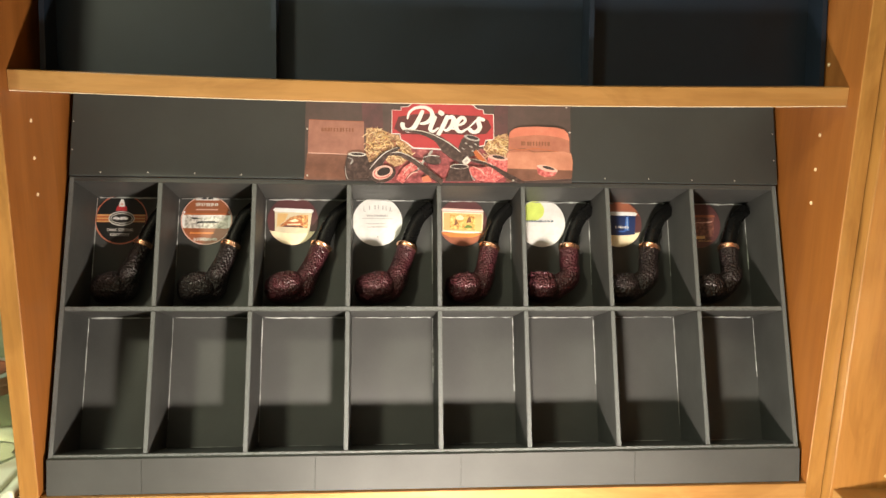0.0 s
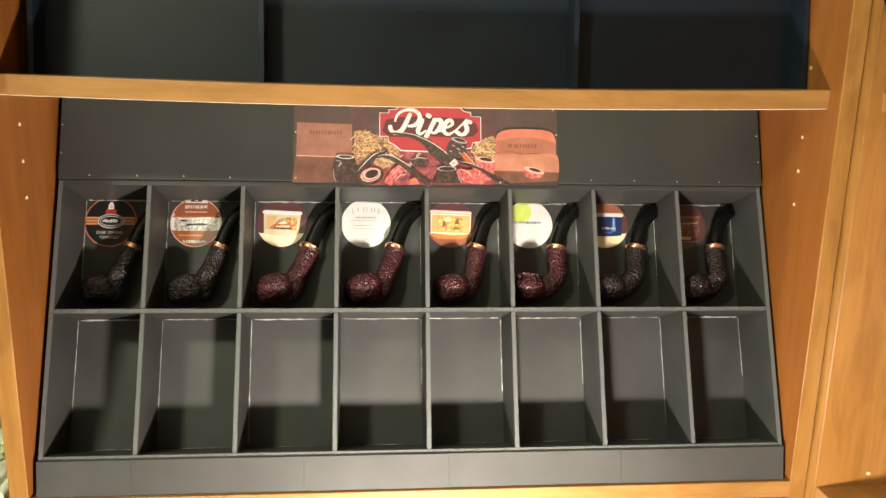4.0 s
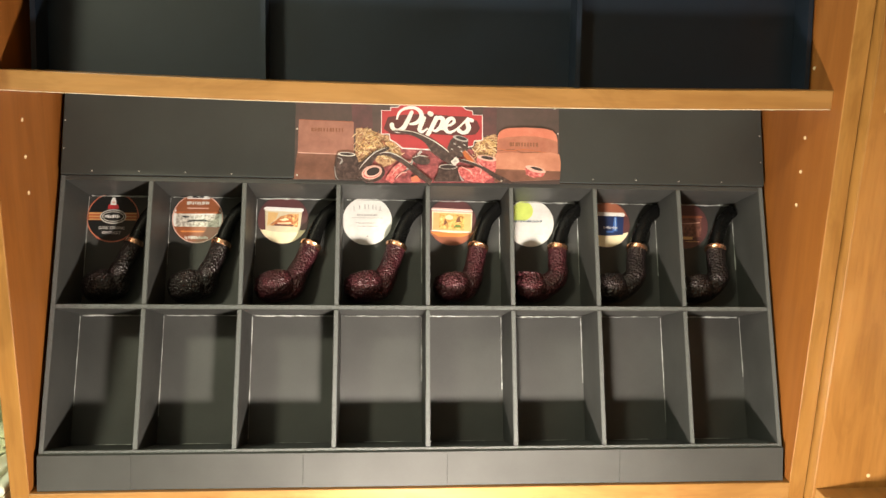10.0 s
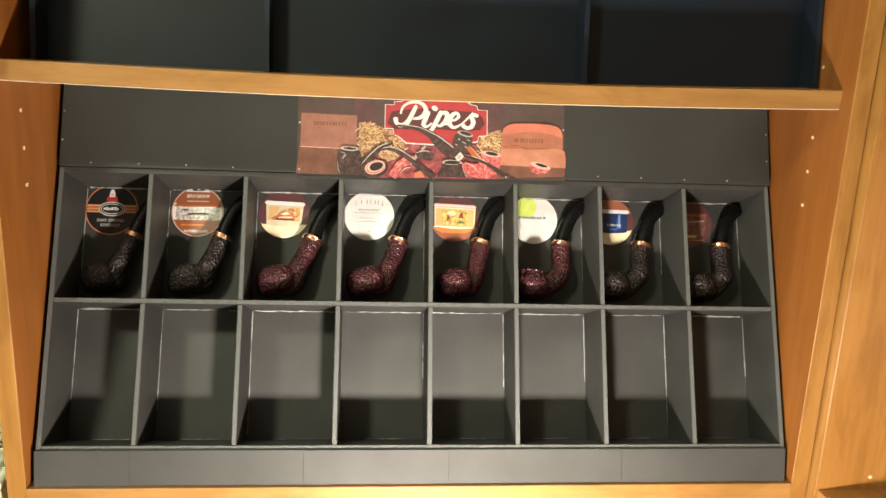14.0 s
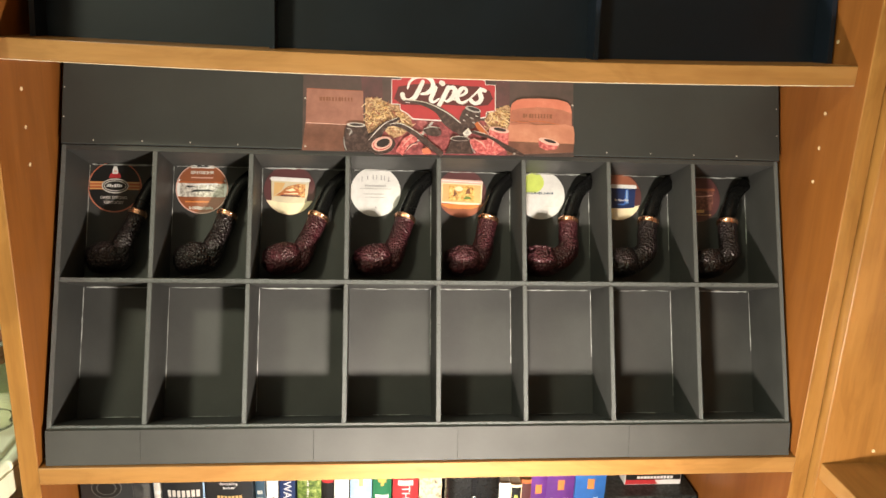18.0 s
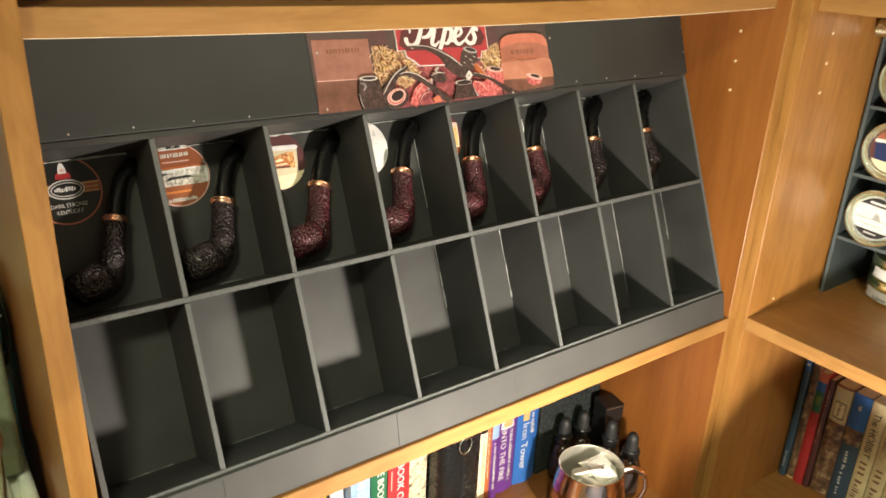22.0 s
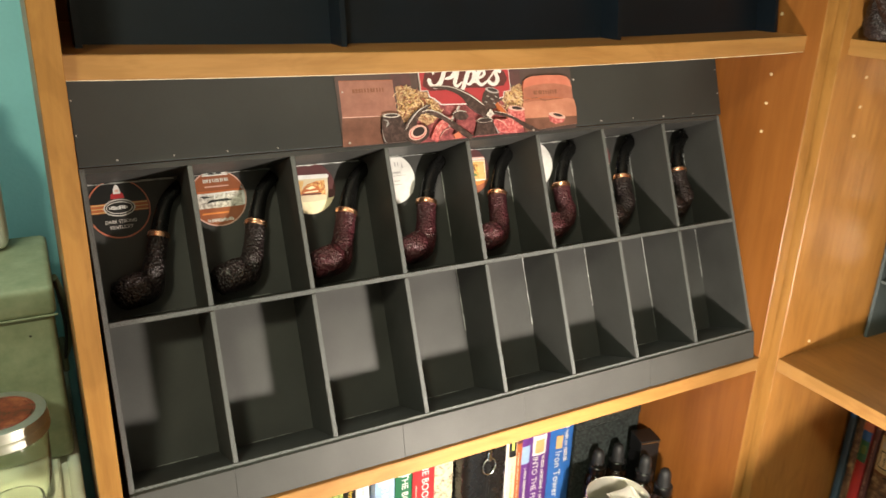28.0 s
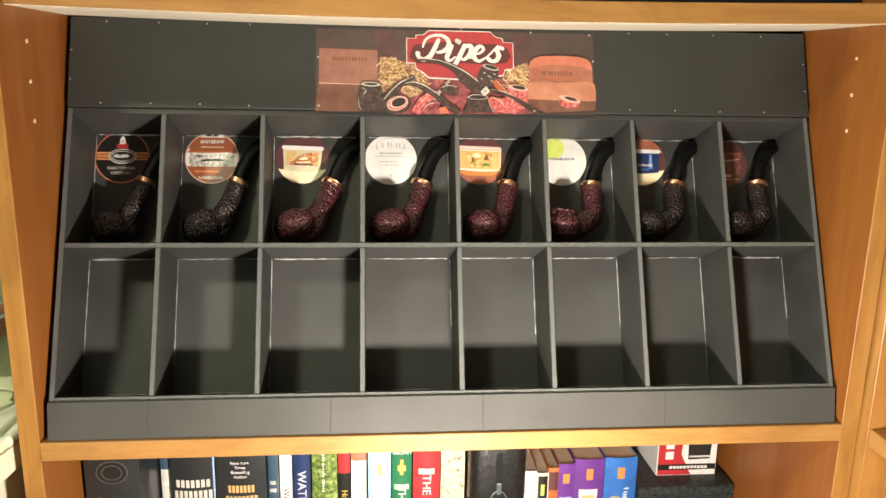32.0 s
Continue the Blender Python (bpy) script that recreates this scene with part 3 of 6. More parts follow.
def clip_disc(outline, r):
    """Keeps an outline inside a circle of radius r round the origin."""
    out = []
    n = len(outline)
    for i in range(n):
        (x0, z0), (x1, z1) = outline[i], outline[(i + 1) % n]
        for k in range(12):
            x, z = x0 + (x1 - x0) * k / 12, z0 + (z1 - z0) * k / 12
            d = math.hypot(x, z)
            if d > r:
                x, z = x * r / d, z * r / d
            if not out or math.hypot(out[-1][0] - x, out[-1][1] - z) > 1e-5:
                out.append((x, z))
    return out


def tub(x0, x1, z0, z1, draw=0.06, n=10):
    """Side of a round tub seen square on: narrower at the foot, with a bowed lower edge."""
    foot = [(x0 + draw + (x1 - x0 - 2 * draw) * i / n, z0 - 0.06 * math.sin(math.pi * i / n)) for i in range(n + 1)]
    return foot + [(x1, z1), (x0, z1)]


def lid(x0, x1, z0, z1):
    k = (z1 - z0) * 0.45
    return [(x0 + k, z0), (x1 - k, z0), (x1, z0 + k), (x1, z1 - k), (x1 - k, z1), (x0 + k, z1), (x0, z1 - k), (x0, z0 + k)]


LABEL_ART = {
    "orange-ringed black": ("salmon", [("black", ellipse(0, 0, .955, .955)), ("rust", rect(-.93, -.36, -.12, .20)), ("tan", rect(-.92, -.36, .14, .18)), ("tan", rect(-.92, -.36, .02, .05)), ("tan", rect(-.92, -.36, -.10, -.07)), ("rust", rect(.42, .93, -.12, .20)), ("tan", rect(.42, .92, .14, .18)),
                                       ("tan", rect(.42, .92, .02, .05)), ("tan", rect(.42, .92, -.10, -.07)), ("silver", ellipse(.02, .03, .50, .29)), ("black", ellipse(.02, .03, .46, .25)), ("silver", ellipse(.02, .03, .42, .21)), ("black", ellipse(.02, .03, .39, .18)),
                                       ("white", [(-.30, -.03), (.30, .0), (.34, .10), (-.26, .08)]),
                                       ("red", [(-.22, .34), (.22, .34), (.19, .48), (.12, .56), (-.12, .56), (-.19, .48)]), ("white", [(-.11, .50), (.11, .50), (.10, .66), (.04, .80), (-.04, .80), (-.10, .66)]), ("pink", [(-.06, .56), (.06, .56), (.05, .64), (-.05, .64)])]),
    "brown and white": ("pink", [("umber", clip_disc(rect(-1, 1, .26, 1), .96)), ("plane_picture", rect(-.86, .86, -.34, .26)), ("white", clip_disc(rect(-1, -.84, -.34, .36), .95)), ("white", clip_disc(rect(.84, 1, -.34, .36), .95)), ("umber", clip_disc(rect(-1, 1, -1, -.34), .96)), ("rust", rect(-.9, .9, .20, .27)),
                                 ("white", clip_disc([(-.46, .80), (.46, .80), (.34, 1), (-.34, 1)], .97)), ("charcoal", [(-.28, .88), (-.12, .92), (.0, .87), (.14, .93), (.28, .86), (.2, .84), (-.2, .84)]), ("silver", rect(-.44, .44, .56, .69)), ("pink", rect(-.42, .42, .40, .44)), ("white", [(-.68, .17), (.60, .21), (.60, .16), (-.64, .12)]), ("white", [(-.40, -.02), (.46, .04), (.60, .0), (-.34, -.06)]), ("white", [(-.02, .02), (.40, .10), (.56, .04), (.06, -.06)]),
                                 ("charcoal", [(-.3, -.06), (.3, -.04), (.5, -.12), (-.1, -.12), (-.42, -.16)]), ("charcoal", [(-.64, .10), (-.2, .06), (-.5, .02)]), ("white", [(.16, .0), (.22, .0), (.26, .18), (.20, .18)]), ("white", [(-.16, -.02), (-.11, -.02), (-.08, .14), (-.13, .14)]), ("orange", rect(-.62, .30, -.56, -.50)), ("silver", rect(-.46, .46, -.84, -.72))]),
    "maroon and cream": ("maroon", [("cream", clip_disc([(-1, -.46), (1, -.40), (1, -1), (-1, -1)], .98)), ("ivory", tub(-.74, .74, -.46, .36)), ("tan", [(-.62, -.30), (-.62, .28), (-.2, .28), (-.3, .0)]), ("white", lid(-.80, .80, .34, .50)), ("hill_picture", [(-.56, -.26), (.60, -.28), (.60, .26), (.30, .26), (-.10, .14), (-.30, -.04)]), ("rust", [(-.40, -.20), (.10, .10), (.34, .04), (.44, -.18)]),
                                    ("cream", [(-.16, -.02), (.10, .08), (.24, .0), (.0, -.06)]), ("maroon", [(-.40, -.26), (.46, -.26), (.40, -.20), (-.30, -.20)]), ("cream", [(-.24, -.14), (.30, -.10), (.34, -.15), (-.2, -.18)])]),
    "plain white": ("paper", [("faint", rect(-.56, -.53, .40, .60)), ("faint", rect(-.56, -.42, .40, .43)), ("faint", rect(-.34, -.30, .48, .64)), ("faint", rect(-.12, -.08, .50, .68)), ("faint", rect(.02, .05, .50, .68)), ("faint", rect(.20, .24, .48, .66)), ("faint", rect(.33, .36, .46, .64)), ("faint", rect(.46, .60, .42, .45)), ("faint", rect(.50, .53, .42, .60)), ("faint", rect(-.42, .42, .20, .28)), ("faint", rect(-.62, .62, .11, .125)),
                               ("faint", rect(-.46, .36, -.12, -.07)), ("faint", rect(-.40, .40, -.25, -.21)), ("faint", [(-.03, -.66), (.05, -.66), (.02, -.60), (.01, -.60)])]),
    "orange and maroon": ("maroon", [("leather", clip_disc([(-1, -.40), (1, -.36), (1, -1), (-1, -1)], .98)), ("orange", clip_disc([(-.9, -.46), (.9, -.44), (.4, -.62), (-.5, -.64)], .97)), ("cream", tub(-.84, .84, -.40, .42, 0.03)), ("tan", rect(-.78, .78, -.36, .36)), ("pink", lid(-.88, .86, .40, .56)), ("white", rect(-.86, .84, .46, .50)), ("rider_picture", rect(-.52, .50, -.30, .32)),
                                     ("brown", [(.14, -.02), (.36, .0), (.32, .24), (.22, .20)]), ("brown", [(-.34, -.18), (-.30, .14), (-.2, .0), (-.12, -.2), (-.22, -.06)]), ("cream", ellipse(-.12, .18, .16, .10)), ("leaf", [(.06, -.24), (.40, -.22), (.36, -.12), (.16, -.10)]), ("white", rect(-.84, .80, -.42, -.39))]),
    "white and lime green": ("paper", [("lime", clip_disc(ellipse(-.42, .52, .56, .46), .97)), ("paper", ellipse(-.42, .0, .30, .10)), ("slate", rect(-.74, .54, .02, .12)), ("silver", rect(-.6, .1, -.10, -.085)), ("silver", rect(.20, .56, -.50, -.44)), ("silver", rect(.24, .52, -.60, -.56))]),
    "maroon and navy": ("maroon", [("leather", clip_disc(rect(-1, 1, .36, 1), .97)), ("cream", clip_disc([(-1, -.44), (1, -.36), (1, -1), (-1, -1)], .98)), ("navy", tub(-.80, .76, -.44, .36)), ("white", lid(-.86, .82, .34, .50)), ("blue", [(.26, -.30), (.46, -.30), (.46, .30), (.34, .30)]), ("skyblue", [(.36, -.26), (.41, -.26), (.41, .28), (.37, .28)]), ("silver", [(-.12, -.20), (.50, -.18), (.50, -.10), (-.12, -.12)]), ("blue", rect(.0, .3, -.36, -.30))]),
    "dull maroon": ("maroon", [("dim_picture", tub(-.76, .74, -.50, .30)), ("pink", [(-.2, .06), (.4, .10), (.66, .14), (.66, .09), (.2, .04)]), ("leather", lid(-.8, .8, .30, .40)), ("tan", rect(-.1, .3, -.62, -.5)), ("tan", rect(.0, .6, -.72, -.70))]),
    "white and black": ("white", [("charcoal", clip_disc(rect(-1, 1, .56, 1), .97)), ("charcoal", clip_disc(rect(-1, 1, -1, -.60), .97)), ("white", rect(-.40, .44, .66, .76)), ("grey", rect(-.9, .9, -.10, -.06)), ("grey", [(-.1, -.06), (.0, .26), (.16, .2), (.3, -.06)]), ("grey", rect(-.6, .5, -.40, -.32)), ("white", rect(-.3, .3, -.78, -.72))]),
    "plain white with a thin curve": ("white", [("grey", [(-.2, .0), (.2, -.06), (.6, .02), (.2, -.1)]), ("silver", rect(-.3, .3, -.5, -.45))]),
}


def disc_art(parent, style, r, m):
    """A round card with its printed shapes in layers; the front faces local -y."""
    base, art = LABEL_ART[style]
    card = part("card", sheet_bm(ellipse(0, 0, r, r, 48), -0.0003, 0.0004), INK[base], parent, m=m)
    for i, (colour, outline) in enumerate(art):
        y = -0.00042 - 0.00003 * i
        pts = [(x * r, z * r) for x, z in outline]
        (x0, z0), (x1, z1) = outline[0], outline[2]
        words = len(outline) == 4 and (x1 - x0) > 3.2 * (z1 - z0) > 0.06 and (colour in ("silver", "grey", "faint") or (colour == "white" and style in STYLES[:2]) or (colour == "slate" and x1 > 0.5))
        if not words or x1 - x0 > 1.5:
            part("print", sheet_bm(pts, y, -0.0003), INK[colour], card)
            continue
        g = random.Random(i)
        x = x0
        while x < x1 - 0.03:
            w = g.uniform(0.02, 0.05) * (1 if z1 - z0 < 0.12 else 1.3)
            low = z0 + (z1 - z0) * g.choice((0, 0, 0.15))
            high = z1 - (z1 - z0) * g.choice((0, 0, 0.25))
            part("print_mark", sheet_bm([(a * r, b * r) for a, b in rect(x, min(x + w, x1), low, high)], y, -0.0003), INK[colour], card)
            x += w + g.choice((0.016, 0.016, 0.02, 0.04))
    if base == "salmon":
        letters("DARK STRONG", r * 0.165, INK["silver"], card, pose(0, -0.0016, -0.44 * r, 90, 0, 0), "lettering", 0.0001, width=r * 0.98)
        letters("KENTUCKY", r * 0.165, INK["silver"], card, pose(0, -0.0016, -0.63 * r, 90, 0, 0), "lettering", 0.0001, width=r * 0.72)
    return card


STYLES = ("orange-ringed black", "brown and white", "maroon and cream", "plain white", "orange and maroon", "white and lime green", "maroon and navy", "dull maroon")
for k, x in enumerate((-0.2438, -0.1568, -0.0673, 0.0220, 0.1137, 0.1996, 0.2850, 0.3745)):
    root = thing("label_disc", RACK_M @ pose(x, DEEP - 0.0006, 0.2325), f"{STYLES[k]} printed round label stuck in its cell", "label", "labels in the rack")
    disc_art(root, STYLES[k], 0.0265, pose(0, 0, 0, 0, (0, 0, 2, 0, 2, 0, 1, 0)[k], 0))


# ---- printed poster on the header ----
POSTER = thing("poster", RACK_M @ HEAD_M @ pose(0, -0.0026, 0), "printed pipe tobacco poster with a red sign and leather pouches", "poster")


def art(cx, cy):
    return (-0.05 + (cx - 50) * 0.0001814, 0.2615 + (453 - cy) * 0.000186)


LAYER = [0]


def print_shape(colour, pts, name="print", place=lambda u, v: (-0.05 + u * 0.001, 0.2615 + v * 0.001)):
    """One printed shape on the poster, given in millimetres from its lower corner; later ones lie on top."""
    LAYER[0] += 1
    y = -0.0003 - 0.000008 * LAYER[0]
    return part(name, sheet_bm([place(*p) for p in pts], y, -0.0002), INK[colour] if isinstance(colour, str) else colour, POSTER)


def oval(u, v, ru, rv, turn):
    c, s = math.cos(math.radians(turn)), math.sin(math.radians(turn))
    return [(u + x * c - y * s, v + x * s + y * c) for x, y in ellipse(0, 0, ru, rv, 28)]


def brush_stroke(colour, pts, widths, name, place):
    """A swept stroke with round ends, as a strip of quads: it may cross itself."""
    LAYER[0] += 1
    y0, y1 = -0.0003 - 0.000008 * LAYER[0], -0.0002
    side = ribbon(pts, widths)
    n = len(side) // 2
    bm = bmesh.new()
    up = [bm.verts.new((place(*p)[0], y0, place(*p)[1])) for p in side]
    lo = [bm.verts.new((place(*p)[0], y1, place(*p)[1])) for p in side]
    for i in range(n - 1):
        k, l = 2 * n - 1 - i, 2 * n - 2 - i
        bm.faces.new((up[i], up[i + 1], up[l], up[k]))
        bm.faces.new((lo[k], lo[l], lo[i + 1], lo[i]))
        bm.faces.new((lo[i], lo[i + 1], up[i + 1], up[i]))
        bm.faces.new((up[k], up[l], lo[l], lo[k]))
    ends = []
    for p, w in ((pts[0], widths[0]), (pts[-1], widths[-1])):
        ends.append(sheet_bm([place(*q) for q in ellipse(p[0], p[1], w / 2, w / 2, 14)], y0 - 0.000002, y1))
    return part(name, join_bm(bm, *ends), INK[colour], POSTER)


def ribbon(pts, widths):
    c = [Vector((x, y, 0)) for x, y in pts]
    c = curve_points(c, 20)
    left, right = [], []
    for i, p in enumerate(c):
        d = (c[min(i + 1, len(c) - 1)] - c[max(i - 1, 0)]).normalized()
        f = i / (len(c) - 1) * (len(widths) - 1)
        j = min(int(f), len(widths) - 2)
        w = widths[j] + (widths[j + 1] - widths[j]) * (f - j)
        nrm = Vector((-d.y, d.x, 0)) * w / 2
        left.append(((p + nrm).x, (p + nrm).y))
        right.append(((p - nrm).x, (p - nrm).y))
    return left + right[::-1]


# Near-black ground, raised to brown-pink so the gloss haze is in its colour.
P_BACK = mottled("poster_hazed_ground", (0.054, 0.041, 0.037), (0.070, 0.049, 0.045), (0.086, 0.056, 0.052), 45)
P_STRIP = mottled("poster_maroon_drape", (0.058, 0.036, 0.036), (0.085, 0.040, 0.042), (0.12, 0.050, 0.053), 60)
P_LEATHER = mottled("poster_brown_leather", (0.235, 0.108, 0.080), (0.29, 0.136, 0.102), (0.345, 0.168, 0.126), 55)
P_LEATHER_DARK = mottled("poster_dark_leather", (0.115, 0.052, 0.037), (0.155, 0.072, 0.050), (0.21, 0.100, 0.070), 50)
P_SALMON = mottled("poster_orange_leather", (0.44, 0.135, 0.088), (0.50, 0.165, 0.108), (0.57, 0.215, 0.145), 45)
P_SALMON_DARK = mottled("poster_folded_leather", (0.27, 0.098, 0.064), (0.34, 0.128, 0.084), (0.41, 0.175, 0.118), 50)
P_SALMON_PALE = mottled("poster_pale_leather", (0.39, 0.160, 0.102), (0.46, 0.20, 0.128), (0.54, 0.26, 0.17), 50)
P_RED = mottled("poster_red_cloth", (0.09, 0.028, 0.030), (0.24, 0.058, 0.064), (0.42, 0.14, 0.14), 160)
P_TOBACCO = mottled("poster_cut_tobacco", (0.10, 0.050, 0.028), (0.34, 0.20, 0.105), (0.58, 0.41, 0.24), 520)
P_BRIAR = mottled("poster_red_briar", (0.22, 0.04, 0.042), (0.50, 0.11, 0.11), (0.70, 0.32, 0.28), 300)
P_BLACK = mottled("poster_black_briar", (0.028, 0.018, 0.016), (0.050, 0.032, 0.029), (0.105, 0.070, 0.063), 260)
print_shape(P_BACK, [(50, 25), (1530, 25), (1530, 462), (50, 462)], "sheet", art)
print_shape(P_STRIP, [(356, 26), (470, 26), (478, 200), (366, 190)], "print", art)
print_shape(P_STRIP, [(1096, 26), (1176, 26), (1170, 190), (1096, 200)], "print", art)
print_shape(P_RED, [(76.7, 29.3), (101.0, 36.4), (141.4, 33.8), (184.5, 32.4), (204.7, 26.0), (203.9, -1.5), (71.0, -3.4)], "cloth")
print_shape(P_LEATHER, [(3.5, 59.9), (58.1, 58.8), (58.9, 25.2), (3.0, 25.8)], "pouch")
print_shape(P_LEATHER_DARK, [(2.4, 25.3), (58.9, 24.6), (58.7, -0.8), (-0.3, -1.1)], "pouch")
print_shape("leather", [(3.5, 59.9), (58.1, 58.8), (58.1, 58.2), (3.5, 59.3)], "print")
print_shape("pink", [(3.0, 26.2), (44.4, 25.2), (44.4, 24.6), (3.0, 25.4)], "print")
for x, w in ((15.9, 2.5), (19.0, 2.4), (22.0, 2.5), (25.0, 1.6), (28.0, 1.7), (31.1, 1.6), (34.1, 2.5), (37.1, 1.6), (40.1, 1.7), (43.2, 1.6), (46.2, 1.6)):
    print_shape("brown", [(x, 51.6), (x + w, 51.7), (x + w, 47.8), (x, 47.8)], "print_mark")
print_shape(P_TOBACCO, [(60.2, 52.2), (71.6, 52.5), (78.6, 49.3), (85.0, 47.2), (93.1, 45.1), (101.1, 39.8), (104.8, 32.6), (107.3, 25.4), (102.4, 19.8), (95.9, 15.3), (88.3, 12.9), (83.0, 16.7), (76.6, 22.1), (71.2, 19.8), (63.7, 16.9), (60.0, 23.5)], "tobacco")
print_shape(P_TOBACCO, [(178.6, 33.9), (181.9, 39.0), (187.5, 44.2), (202.2, 49.5), (204.3, 45.6), (202.0, 24.8), (192.3, 24.7), (184.3, 25.7)], "tobacco")
rng = random.Random(11)
for i in range(330):
    right = i % 4 == 3
    u, v = (rng.uniform(181, 202), rng.uniform(24, 44)) if right else (rng.uniform(61, 106), rng.uniform(20, 56))
    if not right and not (v < 56 - (u - 61) * 0.55 and v > 19 + abs(u - 92) * 0.25):
        continue
    a = rng.uniform(0, 6.28)
    l = rng.uniform(3.5, 7.5)
    bend = rng.uniform(-1.4, 1.4)
    print_shape(rng.choice(("tan", "straw", "straw", "dry", "dry", "leather")), ribbon([(u, v), (u + l * math.cos(a) * .5 - bend * math.sin(a), v + l * math.sin(a) * .5 + bend * math.cos(a)), (u + l * math.cos(a), v + l * math.sin(a))], (0.35, 0.8, 0.35)), "tobacco_strand")
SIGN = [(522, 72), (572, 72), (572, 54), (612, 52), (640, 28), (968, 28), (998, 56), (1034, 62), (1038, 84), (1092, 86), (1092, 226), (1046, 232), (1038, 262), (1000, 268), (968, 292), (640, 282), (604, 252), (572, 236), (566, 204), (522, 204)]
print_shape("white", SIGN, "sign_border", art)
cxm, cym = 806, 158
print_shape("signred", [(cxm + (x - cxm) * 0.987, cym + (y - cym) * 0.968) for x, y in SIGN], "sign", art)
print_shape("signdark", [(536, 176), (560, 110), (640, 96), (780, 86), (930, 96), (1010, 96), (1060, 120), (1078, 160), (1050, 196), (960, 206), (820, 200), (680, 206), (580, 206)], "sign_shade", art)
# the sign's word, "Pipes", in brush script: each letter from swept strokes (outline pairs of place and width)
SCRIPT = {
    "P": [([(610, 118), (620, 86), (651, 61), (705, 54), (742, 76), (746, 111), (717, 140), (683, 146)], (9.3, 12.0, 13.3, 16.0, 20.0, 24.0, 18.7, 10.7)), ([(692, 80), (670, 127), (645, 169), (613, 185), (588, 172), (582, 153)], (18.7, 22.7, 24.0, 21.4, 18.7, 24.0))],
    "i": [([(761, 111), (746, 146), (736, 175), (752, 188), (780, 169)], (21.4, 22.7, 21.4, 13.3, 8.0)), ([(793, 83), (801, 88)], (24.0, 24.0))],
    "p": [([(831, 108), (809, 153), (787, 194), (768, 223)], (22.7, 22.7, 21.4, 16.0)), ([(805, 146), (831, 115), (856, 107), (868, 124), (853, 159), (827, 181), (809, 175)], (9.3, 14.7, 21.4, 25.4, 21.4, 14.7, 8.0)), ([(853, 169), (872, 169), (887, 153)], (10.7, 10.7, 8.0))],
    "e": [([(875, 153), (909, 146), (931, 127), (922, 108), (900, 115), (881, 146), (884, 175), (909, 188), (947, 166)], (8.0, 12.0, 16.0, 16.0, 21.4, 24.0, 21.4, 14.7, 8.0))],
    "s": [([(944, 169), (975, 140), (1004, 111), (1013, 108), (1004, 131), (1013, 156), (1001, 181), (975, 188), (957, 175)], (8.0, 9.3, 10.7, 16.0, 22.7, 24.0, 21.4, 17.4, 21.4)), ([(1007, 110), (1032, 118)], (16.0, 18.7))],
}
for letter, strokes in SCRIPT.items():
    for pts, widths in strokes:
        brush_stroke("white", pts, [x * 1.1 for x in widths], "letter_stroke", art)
print_shape(P_SALMON, [(203.2, 28.2), (204.3, 46.2), (206.0, 50.7), (209.9, 53.6), (215.9, 55.4), (233.8, 56.3), (252.7, 55.6), (261.2, 53.5), (264.8, 49.6), (266.2, 44.0), (266.2, 28.8)], "pouch")
print_shape(P_SALMON_DARK, [(204.7, 43.4), (214.5, 45.8), (230.7, 47.3), (244.2, 47.0), (257.7, 45.0), (266.2, 41.8), (266.2, 29.4), (203.2, 28.8)], "pouch")
print_shape("brown", ribbon([(204.3, 31.1), (219.5, 33.0), (230.2, 29.8), (243.6, 30.6), (265.1, 29.3)], (0.5, 0.9, 1.1, 0.9, 0.5)), "print")
print_shape("rust", ribbon([(204.4, 33.9), (216.8, 31.8), (233.0, 33.3), (254.4, 30.3)], (0.5, 0.6, 0.8, 0.5)), "print")
print_shape(P_SALMON_PALE, [(201.6, 28.2), (216.7, 30.2), (230.1, 29.3), (259.8, 30.9), (267.8, 28.8), (269.1, 21.5), (268.7, 11.3), (201.1, 12.5)], "pouch")
print_shape(P_LEATHER_DARK, [(201.1, 12.5), (268.7, 11.3), (267.8, 2.9), (200.7, -1.0)], "pouch")
for x, w in ((216.5, 2.6), (219.5, 1.5), (222.5, 2.6), (225.6, 1.5), (228.6, 1.5), (231.6, 1.5), (234.6, 1.5), (237.6, 1.5), (240.6, 1.5), (243.6, 2.4)):
    print_shape("brown", [(x, 40.5), (x + w, 40.6), (x + w, 36.4), (x, 36.3)], "print_mark")
print_shape(P_BRIAR, [(232.3, 14.1), (253.1, 10.0), (250.2, 5.4), (240.5, 4.1), (233.1, 7.4)], "pipe_picture")
print_shape("pink", oval(243.0, 12.9, 10.8, 3.0, -14), "pipe_picture")
print_shape("dark", oval(244.1, 13.5, 6.5, 1.5, -14), "pipe_picture")
print_shape(P_BLACK, ribbon([(61.4, 2.5), (71.2, 14.9), (79.9, 25.0), (94.0, 32.4)], (8.7, 9.7, 6.0, 2.2)), "pipe_picture")
print_shape("silver", ribbon([(63.6, 9.2), (72.3, 19.9), (81.0, 27.7), (91.8, 32.4)], (0.4, 0.9, 0.9, 0.3)), "pipe_picture")
print_shape(P_BLACK, [(42.2, 23.8), (61.1, 24.1), (63.1, 18.0), (64.1, 8.1), (62.4, -0.8), (41.0, -1.1), (39.4, 7.7), (40.6, 17.7)], "pipe_picture")
print_shape("silver", oval(51.6, 24.6, 8.9, 2.1, -2), "pipe_picture")
print_shape("dark", oval(51.9, 24.7, 6.8, 1.3, -2), "pipe_picture")
print_shape("grey", ribbon([(42.7, 21.0), (47.0, 19.4), (44.9, 14.4), (48.6, 17.8)], (0.5, 0.9, 0.6, 0.3)), "pipe_picture")
